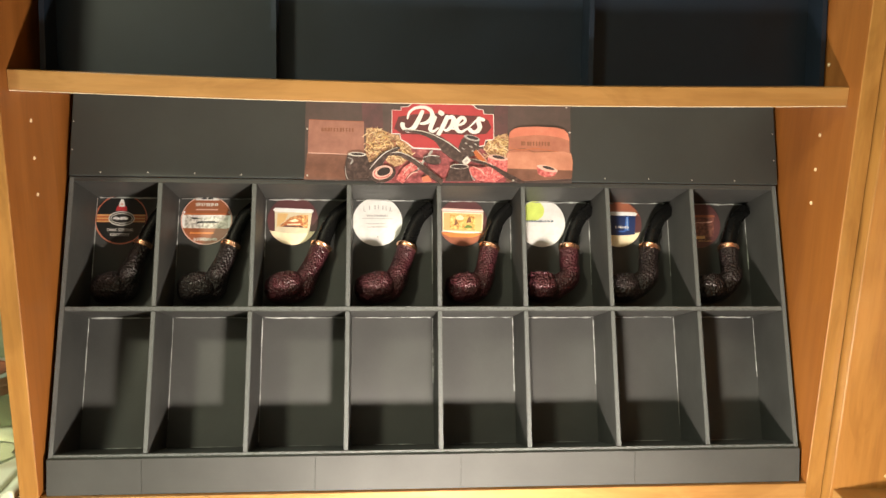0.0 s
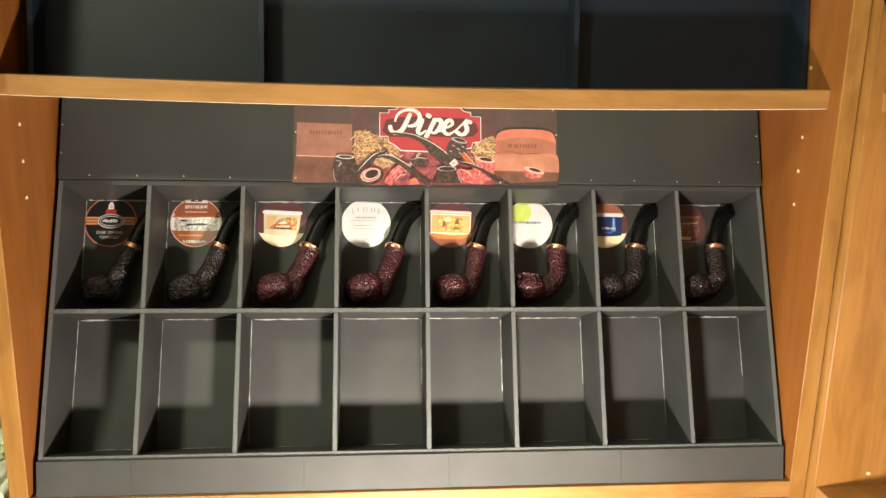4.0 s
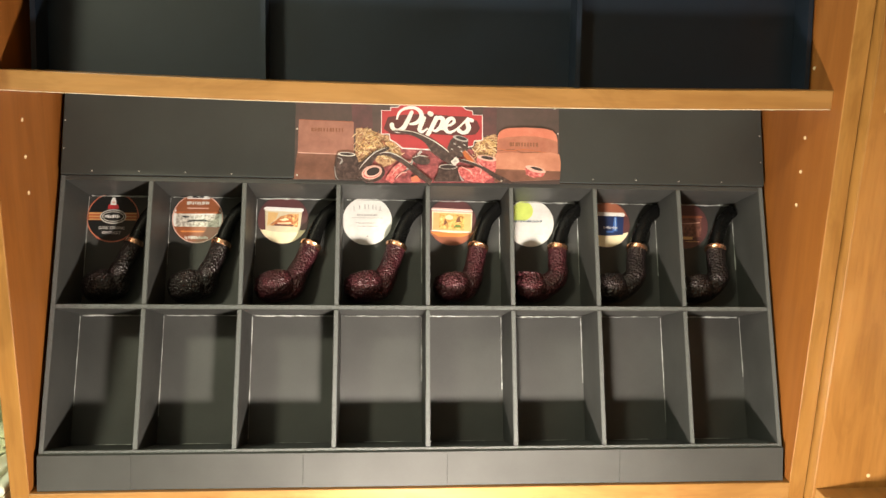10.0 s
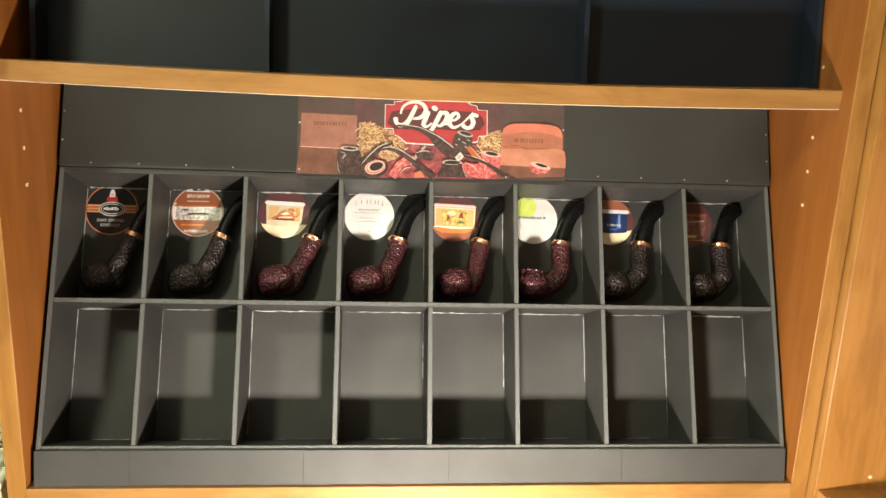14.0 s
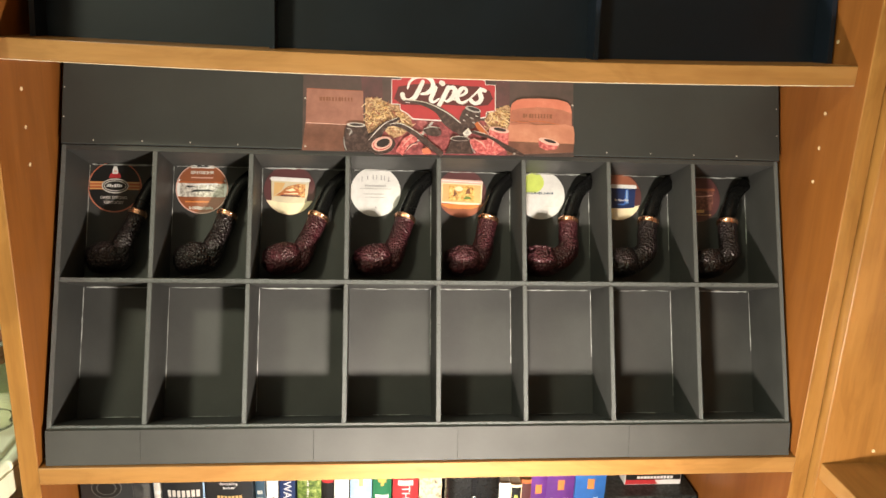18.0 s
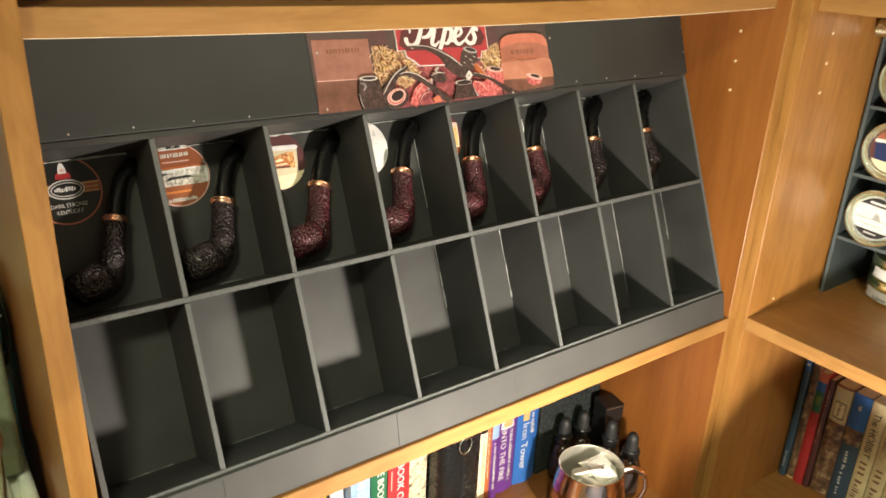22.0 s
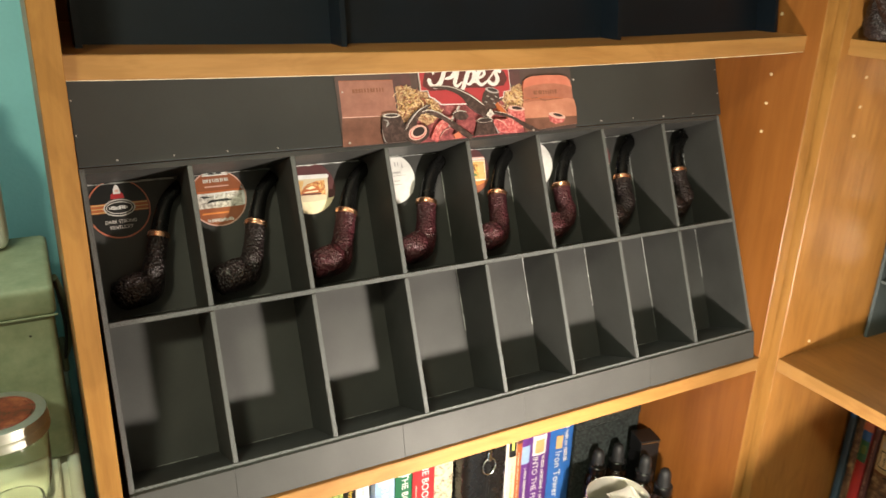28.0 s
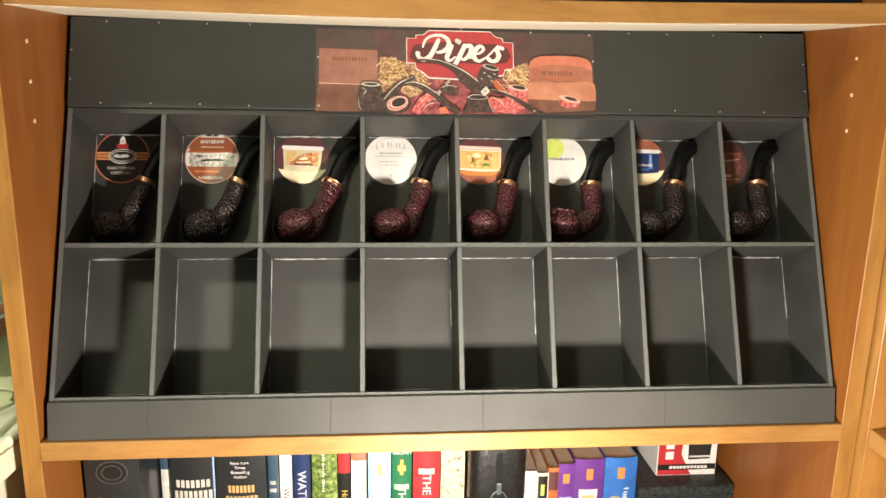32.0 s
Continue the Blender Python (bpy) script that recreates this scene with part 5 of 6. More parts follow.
G1 = "books under the pipe rack"
BACK_Y = 0.982
SHELF1 = [
    (-0.2745, -0.2225, 0.770, 0.262, "charcoal", True, "large black hardback with a lens picture", [("disc", "lensgrey", .90, .52, .0150), ("disc", "black", .90, .52, .0138), ("disc", "lensgrey", .90, .52, .0100), ("disc", "black", .90, .52, .0088), ("text", "Learn", "white", .70, .020, .82, False), ("text", "PHOTO", "white", .62, .026, .52, False)] + down("yellow", .80, .62, .24, .30, 5)),
    (-0.2215, -0.2100, 0.835, 0.235, "slate", False, "slim dark paperback with a pale picture panel", [("bar", "silver", .60, .86, .1, .9), ("bar", "white", .78, .80, .1, .9), ("bar", "grey", .64, .70, .1, .9)]),
    (-0.2095, -0.1630, 0.825, 0.242, "charcoal", True, "thick black hardback novel with silver lettering", dashes("silver", .785, .12, .90, 7, .036) + dashes("silver", .730, .08, .94, 8, .045) + [("bar", "skyblue", .1, .99, .955, .995)]),
    (-0.1625, -0.1105, 0.825, 0.240, "charcoal", True, "thick black hardback novel with orange lettering", [("text", "New York", "white", .885, .0046, .5, True), ("text", "Times", "white", .863, .0046, .5, True), ("text", "Bestselling", "white", .841, .0046, .5, True), ("text", "Author", "white", .819, .0046, .5, True)] + dashes("tan", .760, .24, .78, 7, .035) + dashes("tan", .705, .18, .84, 8, .045)),
    (-0.1100, -0.0995, 0.840, 0.225, "slate", False, "slim dark blue-grey paperback with pale lettering", dashes("silver", .80, .2, .8, 3, .02) + dashes("silver", .76, .15, .85, 3, .02) + down("silver", .68, .45, .3, .7, 5)),
    (-0.0990, -0.0855, 0.850, 0.228, "white", False, "white paperback guide with dark spine lettering", [("text", "WATERFALL", "black", .62, .0095, .5, False)]),
    (-0.0845, -0.0660, 0.850, 0.230, "navy", False, "navy blue paperback guide with white spine lettering", [("text", "WATERFALLS", "white", .64, .0135, .5, False), ("bar", "silver", .925, .935, .1, .9)]),
    (-0.0650, -0.0365, 0.860, 0.226, "leaf", False, "leafy green paperback", [("bar", "foliage", .01, .99, .02, .98)] + down("white", .92, .68, .40, .52, 8) + [("bar", "white", .44, .54, .2, .8)]),
    (-0.0360, -0.0220, 0.860, 0.222, "black", False, "black paperback with a red top", [("bar", "red", .80, 1.0, .02, .98), ("text", "How to", "yellow", .64, .0095, .5, False)]),
    (-0.0215, -0.0035, 0.860, 0.224, "white", False, "white paperback, orange top", [("bar", "salmon", .86, 1.0, .02, .98)] + dashes("white", .94, .2, .8, 2, .05) + down("pink", .70, .50, .35, .65, 5)),
    (-0.0025, 0.0230, 0.845, 0.228, "skyblue", False, "pale blue paperback with a faint emblem", dashes("white", .71, .14, .86, 7, .03) + [("bar", "tan", .80, .86, .40, .60), ("text", "THE LAYS OF BELERIAND", "white", .41, .0118, .42, False)]),
    (0.0235, 0.0460, 0.845, 0.228, "green", False, "dark green paperback with white spine lettering", [("text", "VOLUME I", "white", .915, .0046, .5, True), ("bar", "gold", .80, .88, .42, .58), ("bar", "gold", .82, .85, .30, .70)] + dashes("white", .735, .14, .86, 7, .028) + [("text", "THE BOOK OF LOST TALES", "white", .41, .0122, .5, False)]),
    (0.0470, 0.0775, 0.845, 0.232, "red", False, "red paperback with white spine lettering", dashes("white", .80, .2, .8, 7, .03) + [("text", "THE BOOK OF LOST TALES", "white", .43, .0134, .5, False), ("bar", "pink", .50, .62, .12, .16)]),
    (0.0785, 0.1060, 0.850, 0.226, "ivory", False, "cream book with brown line drawings", [("bar", "ink_sketch", .02, .98, .04, .96)]),
    (0.1740, 0.1890, 0.852, 0.178, "white", False, "white paperback novel with a small mark", [("bar", "grey", .80, .84, .40, .66), ("bar", "silver", .40, .66, .45, .6)]),
    (0.1895, 0.2035, 0.854, 0.174, "cream", False, "cream paperback with a dark spine top", [("bar", "black", .78, .98, .1, .9), ("bar", "lime", .84, .92, .35, .65)] + down("gold", .70, .3, .35, .65, 8)),
    (0.2040, 0.2165, 0.860, 0.177, "rust", False, "orange-red paperback novel", [("bar", "maroon", .84, .97, .05, .95)] + down("cream", .76, .30, .35, .62, 12)),
    (0.2172, 0.2380, 0.868, 0.177, "purple", False, "purple paperback fantasy novel", [("bar", "orange", .86, .93, .30, .68), ("bar", "skyblue", .60, .76, .15, .85)] + down("white", .56, .12, .4, .7, 11)),
    (0.2390, 0.2760, 0.877, 0.177, "purple", False, "thick purple paperback fantasy novel", [("bar", "orange", .85, .93, .40, .62), ("bar", "white", .60, .78, .2, .8), ("bar", "tan", .62, .74, .3, .7)] + down("white", .58, .10, .56, .80, 12) + [("text", "INTO THE FIRE", "white", .36, .0125, .32, False)]),
    (0.2765, 0.3160, 0.877, 0.178, "royal", False, "thick blue paperback fantasy novel", [("bar", "orange", .85, .93, .38, .60)] + down("white", .78, .44, .54, .80, 9) + [("bar", "tan", .60, .72, .22, .48), ("text", "Iron Tower", "white", .36, .0165, .34, False)]),
]
for x0, x1, y, h, colour, hard, label, prints in SHELF1:
    book(pose(x0, y, BOOK_Z), x1 - x0, BACK_Y - y, h, colour, label + " upright on the shelf", prints, hard, G1)

G2 = "books in the second bookcase"
# y of the far edge of each spine, in the order away from the corner
SHELF2 = [
    (0.6840, 0.6745, 0.630, 0.200, "slate", "slim dark blue-green book", [("bar", "royal", .90, .98, .1, .9), ("bar", "white", .93, .95, .3, .7)] + down("silver", .22, .06, .3, .7, 4)),
    (0.6740, 0.6635, 0.634, 0.196, "tan", "slim paperback with a patterned spine", [("bar", "worn_picture", .02, .98, .05, .95)]),
    (0.6630, 0.6490, 0.632, 0.186, "red", "red paperback with a green patch", [("bar", "salmon", .92, 1.0, .02, .98), ("bar", "royal", .84, .92, .05, .95), ("bar", "green", .66, .84, .05, .95), ("bar", "leaf", .73, .80, .3, .8)]),
    (0.6485, 0.6405, 0.634, 0.180, "maroon", "slim dark red paperback", down("pink", .9, .4, .35, .6, 10)),
    (0.6400, 0.6145, 0.636, 0.178, "brown", "paperback with a worn picture spine", [("bar", "parchment", .68, .98, .05, .95), ("bar", "charcoal", .715, .86, .20, .80), ("bar", "cream", .725, .85, .24, .76)] + down("charcoal", .84, .73, .40, .62, 3) + [("bar", "silver", .88, .94, .2, .4), ("bar", "worn_picture", .02, .66, .04, .96)]),
    (0.6140, 0.5895, 0.635, 0.178, "slate", "dark blue paperback with spaced white lettering", [("bar", "royal", .70, 1.0, .02, .98), ("bar", "silver", .87, .91, .42, .58), ("bar", "worn_picture", .56, .70, .02, .98)] + down("white", .50, .08, .38, .60, 7, .5)),
    (0.5890, 0.5680, 0.635, 0.178, "parchment", "yellowed cream paperback novel", [("text", "The HOBBIT", "dark", .72, .0130, .5, False)] + name_line("brown", .48, .10, .28, .70)),
    (0.5675, 0.5470, 0.635, 0.178, "parchment", "yellowed cream paperback novel", [("text", "THE FELLOWSHIP", "brown", .76, .0070, .64, False), ("text", "OF THE RING", "brown", .76, .0070, .34, False)] + name_line("brown", .48, .10, .28, .70)),
    (0.5465, 0.5265, 0.635, 0.178, "parchment", "yellowed cream paperback novel", [("text", "THE TWO TOWERS", "brown", .75, .0080, .5, False)] + name_line("brown", .48, .10, .28, .70)),
    (0.5260, 0.5030, 0.635, 0.178, "parchment", "yellowed cream paperback novel", [("text", "THE RETURN", "brown", .77, .0075, .62, False), ("text", "OF THE KING", "brown", .77, .0075, .34, False)] + name_line("brown", .48, .10, .28, .70)),
    (0.5020, 0.4735, 0.632, 0.182, "cream", "cream paperback with green lettering", [("bar", "leaf", .84, .90, .45, .6)] + down("leaf", .80, .38, .20, .84, 11, .1) + name_line("dark", .36, .08, .30, .66)),
    (0.4725, 0.4490, 0.632, 0.184, "yellow", "bright yellow paperback", down("brown", .8, .3, .4, .6, 10)),
    (0.4480, 0.4265, 0.635, 0.178, "teal", "turquoise paperback with pale lettering", down("silver", .85, .4, .38, .62, 8)),
    (0.4260, 0.4050, 0.633, 0.180, "red", "red paperback with a dark line of lettering", down("maroon", .85, .3, .38, .62, 9)),
    (0.4040, 0.3800, 0.635, 0.178, "green", "green paperback", down("silver", .85, .3, .38, .62, 9)),
]
for ya, yb, x, h, colour, label, prints in SHELF2:
    book(CASE2_M @ pose(0.7045 - ya, x - 0.4585, BOOK_Z, 0, 0, 0), ya - yb, 0.742 - x, h, colour, label + " upright on the shelf", prints, False, G2)
solid("paper_box", box_bm(0.7045 - 0.455, 0.7045 - 0.385, 0.19, 0.285, BOOK_Z + 0.1845, BOOK_Z + 0.2045, 0.001), INK["white"], "flat white paper box lying on the books", "box", m=CASE2_M)


# ---- things on the lower shelf ----
LEATHER = surface("black_leather", (0.009, 0.009, 0.009), 0.28, vary=0.2, scale=60, bump=0.35, fine=700)
case = thing("leather_case", pose(0.1085, 0.826, BOOK_Z), "black leather zipped case standing among the books", "case")
bm = box_bm(0, 0.0635, 0, 0.150, 0, 0.232, 0.012, 4)
part("body", bm, LEATHER, case, smooth=50)
part("zip_band", box_bm(0.0285, 0.0350, -0.0008, 0.001, 0.03, 0.215, 0.0006), BLACK, case)
for k in range(60):
    part("zip_tooth", box_bm(0.0300, 0.0335, -0.0014, -0.0008, 0.034 + k * 0.003, 0.0355 + k * 0.003), BLACK, case)
part("zip_pull", tube_bm([(0.0315 + 0.009 * math.sin(a), -0.003, 0.160 + 0.012 * math.cos(a)) for a in [2 * math.pi * i / 20 for i in range(20)]] + [(0.0315, -0.003, 0.172)], [0.0011] * 21, 8), SILVER, case, "silver heart-shaped pull", smooth=50)
part("zip_slider", box_bm(0.0285, 0.0345, -0.0045, -0.001, 0.168, 0.182, 0.001, 2), SILVER, case)
SPECK = speckled("green_black_speckled_board", (0.012, 0.015, 0.015), (0.062, 0.076, 0.072), 180, 0.40, 0.72, 0.45, 0.3)
gbox = thing("speckled_box", pose(0, 0, 0), "dark green speckled box standing against the case side", "box")
part("body", box_bm(0.3200, 0.4370, 0.8780, 0.982, BOOK_Z, BOOK_Z + 0.125, 0.0012), SPECK, gbox)
part("lid", box_bm(0.3190, 0.4380, 0.8770, 0.983, BOOK_Z + 0.1252, BOOK_Z + 0.1385, 0.0015), SPECK, gbox)
fbox = thing("camera_flash_box", pose(0.349, 0.903, BOOK_Z + 0.1385), "red and white printed carton lying on the speckled box", "box")
part("carton", box_bm(0, 0.075, 0, 0.070, 0, 0.092, 0.0006), INK["white"], fbox)
for i, (c, o) in enumerate((("red", [(0.001, 0.007), (0.050, 0.007), (0.036, 0.016), (0.030, 0.028), (0.034, 0.091), (0.001, 0.091)]), ("black", rect(0.001, 0.074, 0.0075, 0.0150)), ("red", [(0.001, 0.0012), (0.044, 0.0012), (0.040, 0.0070), (0.001, 0.0070)]), ("charcoal", [(0.039, 0.021), (0.066, 0.022), (0.068, 0.052), (0.060, 0.080), (0.044, 0.080), (0.038, 0.052)]), ("silver", rect(0.040, 0.066, 0.024, 0.0262)),
                            ("white", rect(0.010, 0.020, 0.022, 0.032)), ("white", rect(0.010, 0.020, 0.036, 0.046)), ("white", rect(0.010, 0.020, 0.050, 0.060)))):
    part("print", sheet_bm(o, -0.0003 - 0.0001 * i, -0.0001), INK[c], fbox)
for k in range(11):
    part("print", sheet_bm(rect(0.016 + k * 0.0044, 0.0192 + k * 0.0044, 0.0095, 0.0130), -0.0012, -0.0004), INK["white"], fbox)
# dropper bottles and a little carton behind the mug
AMBER = surface("dark_amber_glass", (0.02, 0.010, 0.005), 0.08, vary=0.2, bump=0, spec=0.6)
RUBBER = surface("black_rubber", (0.014, 0.015, 0.016), 0.55, vary=0.2, bump=0.1)


def dropper(x, y, rz):
    root = thing("dropper_bottle", pose(x, y, BOOK_Z, 0, 0, rz), "small amber dropper bottle with a black rubber bulb", "bottle", "dropper bottles")
    part("bottle", lathe_bm([(0, 0), (0.0145, 0), (0.016, 0.002), (0.016, 0.048), (0.014, 0.055), (0.0085, 0.060), (0.0085, 0.066), (0, 0.066)], 28), AMBER, root, smooth=40)
    part("paper_label", lathe_bm([(0.0162, 0.010), (0.0164, 0.0105), (0.0164, 0.042), (0.0162, 0.0425)], 28), INK["dark"], root, smooth=30)
    part("collar", lathe_bm([(0.0116, 0.061), (0.0126, 0.062), (0.0126, 0.073), (0.0114, 0.0745), (0, 0.0745)], 24), BLACK, root, smooth=35)
    part("bulb", lathe_bm([(0.0096, 0.0745), (0.0090, 0.078), (0.0086, 0.088), (0.0074, 0.095), (0.0046, 0.099), (0, 0.100)], 20), RUBBER, root, smooth=60)


for x, y, rz in ((0.348, 0.858, 0), (0.383, 0.856, 40), (0.4000, 0.818, 10), (0.4030, 0.782, 80)):
    dropper(x, y, rz)
carton = thing("small_carton", pose(0.4220, 0.846, BOOK_Z, 0, 0, -12), "small glossy black carton standing behind the bottles", "box")
part("body", box_bm(-0.015, 0.015, -0.015, 0.015, 0, 0.108, 0.0006), BLACK, carton)
part("flap", box_bm(-0.0154, 0.0154, -0.0156, 0.0154, 0.1082, 0.1098, 0.0004), BLACK, carton)
part("foil_line", box_bm(-0.0152, 0.0152, -0.0159, -0.0157, 0.106, 0.1075), SILVER, carton)
# copper mug
COPPER = surface("polished_copper", (0.97, 0.66, 0.52), 0.17, 1.0, vary=0.1, scale=25, bump=0.05, fine=60, dist=0.001)
STEEL = surface("tinned_inside", (0.86, 0.85, 0.77), 0.45, 0.85, vary=0.08, bump=0.03)
MUG = Matrix.Diagonal((1.06, 1.06, 1.04, 1))
mug = thing("copper_mug", pose(0.3140, 0.7740, BOOK_Z), "polished copper mug holding small folded packets", "mug")
part("body", lathe_bm([(0, 0), (0.030, 0), (0.036, 0.003), (0.0425, 0.014), (0.0455, 0.030), (0.0455, 0.046), (0.0425, 0.066), (0.0400, 0.082), (0.0403, 0.0860), (0.0395, 0.0868)], 56), COPPER, mug, smooth=40, m=MUG)
part("lining", lathe_bm([(0.0395, 0.0868), (0.0388, 0.086), (0.0388, 0.080), (0.0412, 0.064), (0.0440, 0.044), (0.0440, 0.030), (0.036, 0.010), (0, 0.007)], 56), STEEL, mug, "pale tinned lining", smooth=40, m=MUG)
ha = radians(-32)
hp = [(0.0395, 0.076), (0.052, 0.080), (0.066, 0.073), (0.0725, 0.056), (0.069, 0.036), (0.057, 0.023), (0.0440, 0.021)]
part("handle", tube_bm(curve_points([(r * math.cos(ha), r * math.sin(ha), z) for r, z in hp], 30), [0.0027] * 31, 12, 1.5), COPPER, mug, "bent copper handle", smooth=50, m=MUG)
rng = random.Random(21)
PACK = surface("paper_packet", (0.80, 0.79, 0.70), 0.5, vary=0.08, scale=60, bump=0.15, fine=300)
for k in range(11):
    a, rr = 2.4 * k + rng.uniform(-0.3, 0.3), (0.004, 0.013, 0.018)[k % 3]
    packet = thing("paper_packet", pose(0.3140 + rr * math.cos(a), 0.7740 + rr * math.sin(a), BOOK_Z + 0.054 + 0.0031 * k, rng.uniform(-22, 22), rng.uniform(-30, 30), rng.uniform(0, 180)), "small pale folded packet in the copper mug", "packet", "packets in the mug")
    bm = box_bm(-0.0125, 0.0125, -0.018, 0.018, -0.0022, 0.0022, 0.0019, 2)
    part("wrapper", bm, PACK, packet, smooth=40)
    for sgn in (-1, 1):
        part("crimped_end", box_bm(-0.0125, 0.0125, sgn * 0.0196 - 0.0016, sgn * 0.0196 + 0.0016, -0.0004, 0.0004), PACK, packet)
    part("print", box_bm(-0.0075, 0.0045, -0.004, -0.0015, 0.0022, 0.0024), INK["grey"], packet)
# small glass pot with a metal rim in front of the books
pot = thing("glass_pot", pose(0.1780, 0.7830, BOOK_Z), "small glass pot with a bright metal rim", "pot")
part("glass", lathe_bm([(0, 0), (0.022, 0), (0.0255, 0.004), (0.0265, 0.050), (0.0235, 0.050), (0.0225, 0.006), (0, 0.005)], 36), STEEL, pot, smooth=40)
part("rim", lathe_bm([(0.0262, 0.050), (0.0285, 0.0505), (0.0290, 0.0535), (0.0270, 0.0555), (0.0235, 0.0545), (0.0230, 0.0502)], 40), SILVER, pot, "bright metal rim", smooth=40)
part("filling", lathe_bm([(0, 0.040), (0.0228, 0.040), (0.0228, 0.030), (0, 0.030)], 28), PACK, pot, smooth=40)
# padded chair in front of the second case, only the top of its back in view
m_, nt_, b_ = nodes_of("pale_blue_patterned_cloth")
tc_ = nt_.nodes.new("ShaderNodeTexCoord")
vo_ = nt_.nodes.new("ShaderNodeTexVoronoi")
vo_.inputs["Scale"].default_value = 72
vo_.inputs["Randomness"].default_value = 0.35
vo_.voronoi_dimensions = "2D"
nt_.links.new(tc_.outputs["Object"], vo_.inputs["Vector"])
nt_.links.new(ramp_node(nt_, vo_.outputs["Distance"], [(0.0, (0.030, 0.052, 0.088)), (0.10, (0.030, 0.052, 0.088)), (0.12, (0.080, 0.110, 0.150)), (0.15, (0.080, 0.110, 0.150)), (0.17, (0.030, 0.052, 0.088)), (1.0, (0.027, 0.048, 0.083))]), b_.inputs["Base Color"])
b_.inputs["Roughness"].default_value = 0.6
bump_node(nt_, b_, noise_node(nt_, 900, 2), 0.2, 0.0005)
chair = thing("padded_chair", pose(0.311, 0.411, 0, 0, 0, -78.4), "padded chair with a rounded pale blue patterned back", "chair")
bm = bmesh.new()
bmesh.ops.create_uvsphere(bm, u_segments=56, v_segments=36, radius=1.0)
for v in bm.verts:
    v.co = Vector((v.co.x * 0.100, v.co.y * 0.046, v.co.z * 0.159))
    v.co += v.co.normalized() * noise.noise(v.co * 22) * 0.0018
part("backrest", bm, m_, chair, "pale blue patterned padding", smooth=60, m=pose(-0.032, 0, 0.638))
part("backrest_piping", tube_bm([(0.1005 * math.cos(a) - 0.032, 0, 0.638 + 0.1595 * math.sin(a)) for a in [2 * math.pi * i / 60 for i in range(61)]], [0.0016] * 61, 8, caps=False), m_, chair, smooth=60)
part("backrest_post", tube_bm([(-0.032, 0.050, 0.40), (-0.032, 0.058, 0.50), (-0.032, 0.040, 0.60)], [0.012] * 3, 16), BLACK, chair, smooth=50)
part("seat", box_bm(-0.20, 0.20, -0.36, 0.06, 0.39, 0.445, 0.022, 4), m_, chair, smooth=50)
for x in (-0.16, 0.16):
    for y in (-0.32, 0.02):
        part("leg", tube_bm([(x, y, 0.40), (x * 1.06, y * 1.04, 0.0)], [0.013, 0.010], 14), BLACK, chair, smooth=50)


# ---- white lidded box beside the bookcase and what stands on it ----
WHITEP = surface("white_plastic", (0.66, 0.65, 0.50), 0.4, vary=0.06, scale=12, bump=0.1, fine=300)
TABLE_Z = 0.8700
tub = thing("storage_box", pose(0, 0, 0), "white plastic storage box with a rimmed lid", "storage box")
bm = box_bm(-1.00, -0.330, 0.668, 1.030, 0.0, TABLE_Z - 0.034, 0.02, 3)
part("tub", bm, WHITEP, tub, smooth=50)
# the lid: a flat recessed panel, and a rolled rim that cuts the corner
edge = [(-1.00, 0.646), (-0.350, 0.646), (-0.318, 0.664), (-0.308, 0.706), (-0.306, 0.740), (-0.304, 1.036), (-1.00, 1.036)]
bm = bmesh.new()
lo = [bm.verts.new((x, y, TABLE_Z - 0.036)) for x, y in edge]
hi = [bm.verts.new((x, y, TABLE_Z - 0.006)) for x, y in edge]
bm.faces.new(hi)
bm.faces.new(lo[::-1])
for k in range(len(edge)):
    bm.faces.new((lo[k], lo[(k + 1) % len(edge)], hi[(k + 1) % len(edge)], hi[k]))
bmesh.ops.recalc_face_normals(bm, faces=bm.faces[:])
bmesh.ops.bevel(bm, geom=bm.edges[:], offset=0.004, segments=3, affect="EDGES")
part("lid", bm, WHITEP, tub, smooth=50)
part("lid_panel", box_bm(-0.985, -0.322, 0.704, 1.025, TABLE_Z - 0.0085, TABLE_Z, 0.003, 3), WHITEP, tub, smooth=50)
rim = [(-0.99, 0.652), (-0.355, 0.652), (-0.325, 0.668), (-0.314, 0.708), (-0.311, 0.745), (-0.310, 1.028)]
part("rim", tube_bm(curve_points([(x, y, TABLE_Z - 0.005) for x, y in rim], 60), [0.0055] * 61, 14), WHITEP, tub, smooth=60)

ARMY = speckled("worn_olive_paint", (0.165, 0.20, 0.120), (0.24, 0.27, 0.175), 55, 0.3, 0.7, 0.5, 0.25, 0.4)
SCUFF = surface("dark_paint_chip", (0.02, 0.022, 0.02), 0.6, vary=0.3)
CANX0, CANX1, CANY0, CANY1, CANTOP = -0.640, -0.3080, 0.8320, 0.9760, 1.0415
can = thing("ammunition_can", pose(0, 0, 0), "worn olive green metal ammunition can on the box lid", "metal can")
part("body", box_bm(CANX0, CANX1, CANY0 + 0.004, CANY1, TABLE_Z, CANTOP - 0.026, 0.006, 3), ARMY, can, smooth=50)
part("lid", box_bm(CANX0 - 0.003, CANX1 + 0.003, CANY0, CANY1 + 0.003, CANTOP - 0.027, CANTOP, 0.0055, 3), ARMY, can, "dented lid with a turned rim", smooth=50)
part("lid_fold", box_bm(CANX0 - 0.0035, CANX1 + 0.0035, CANY0 - 0.0012, CANY0 + 0.001, CANTOP - 0.0262, CANTOP - 0.0254), ARMY, can)
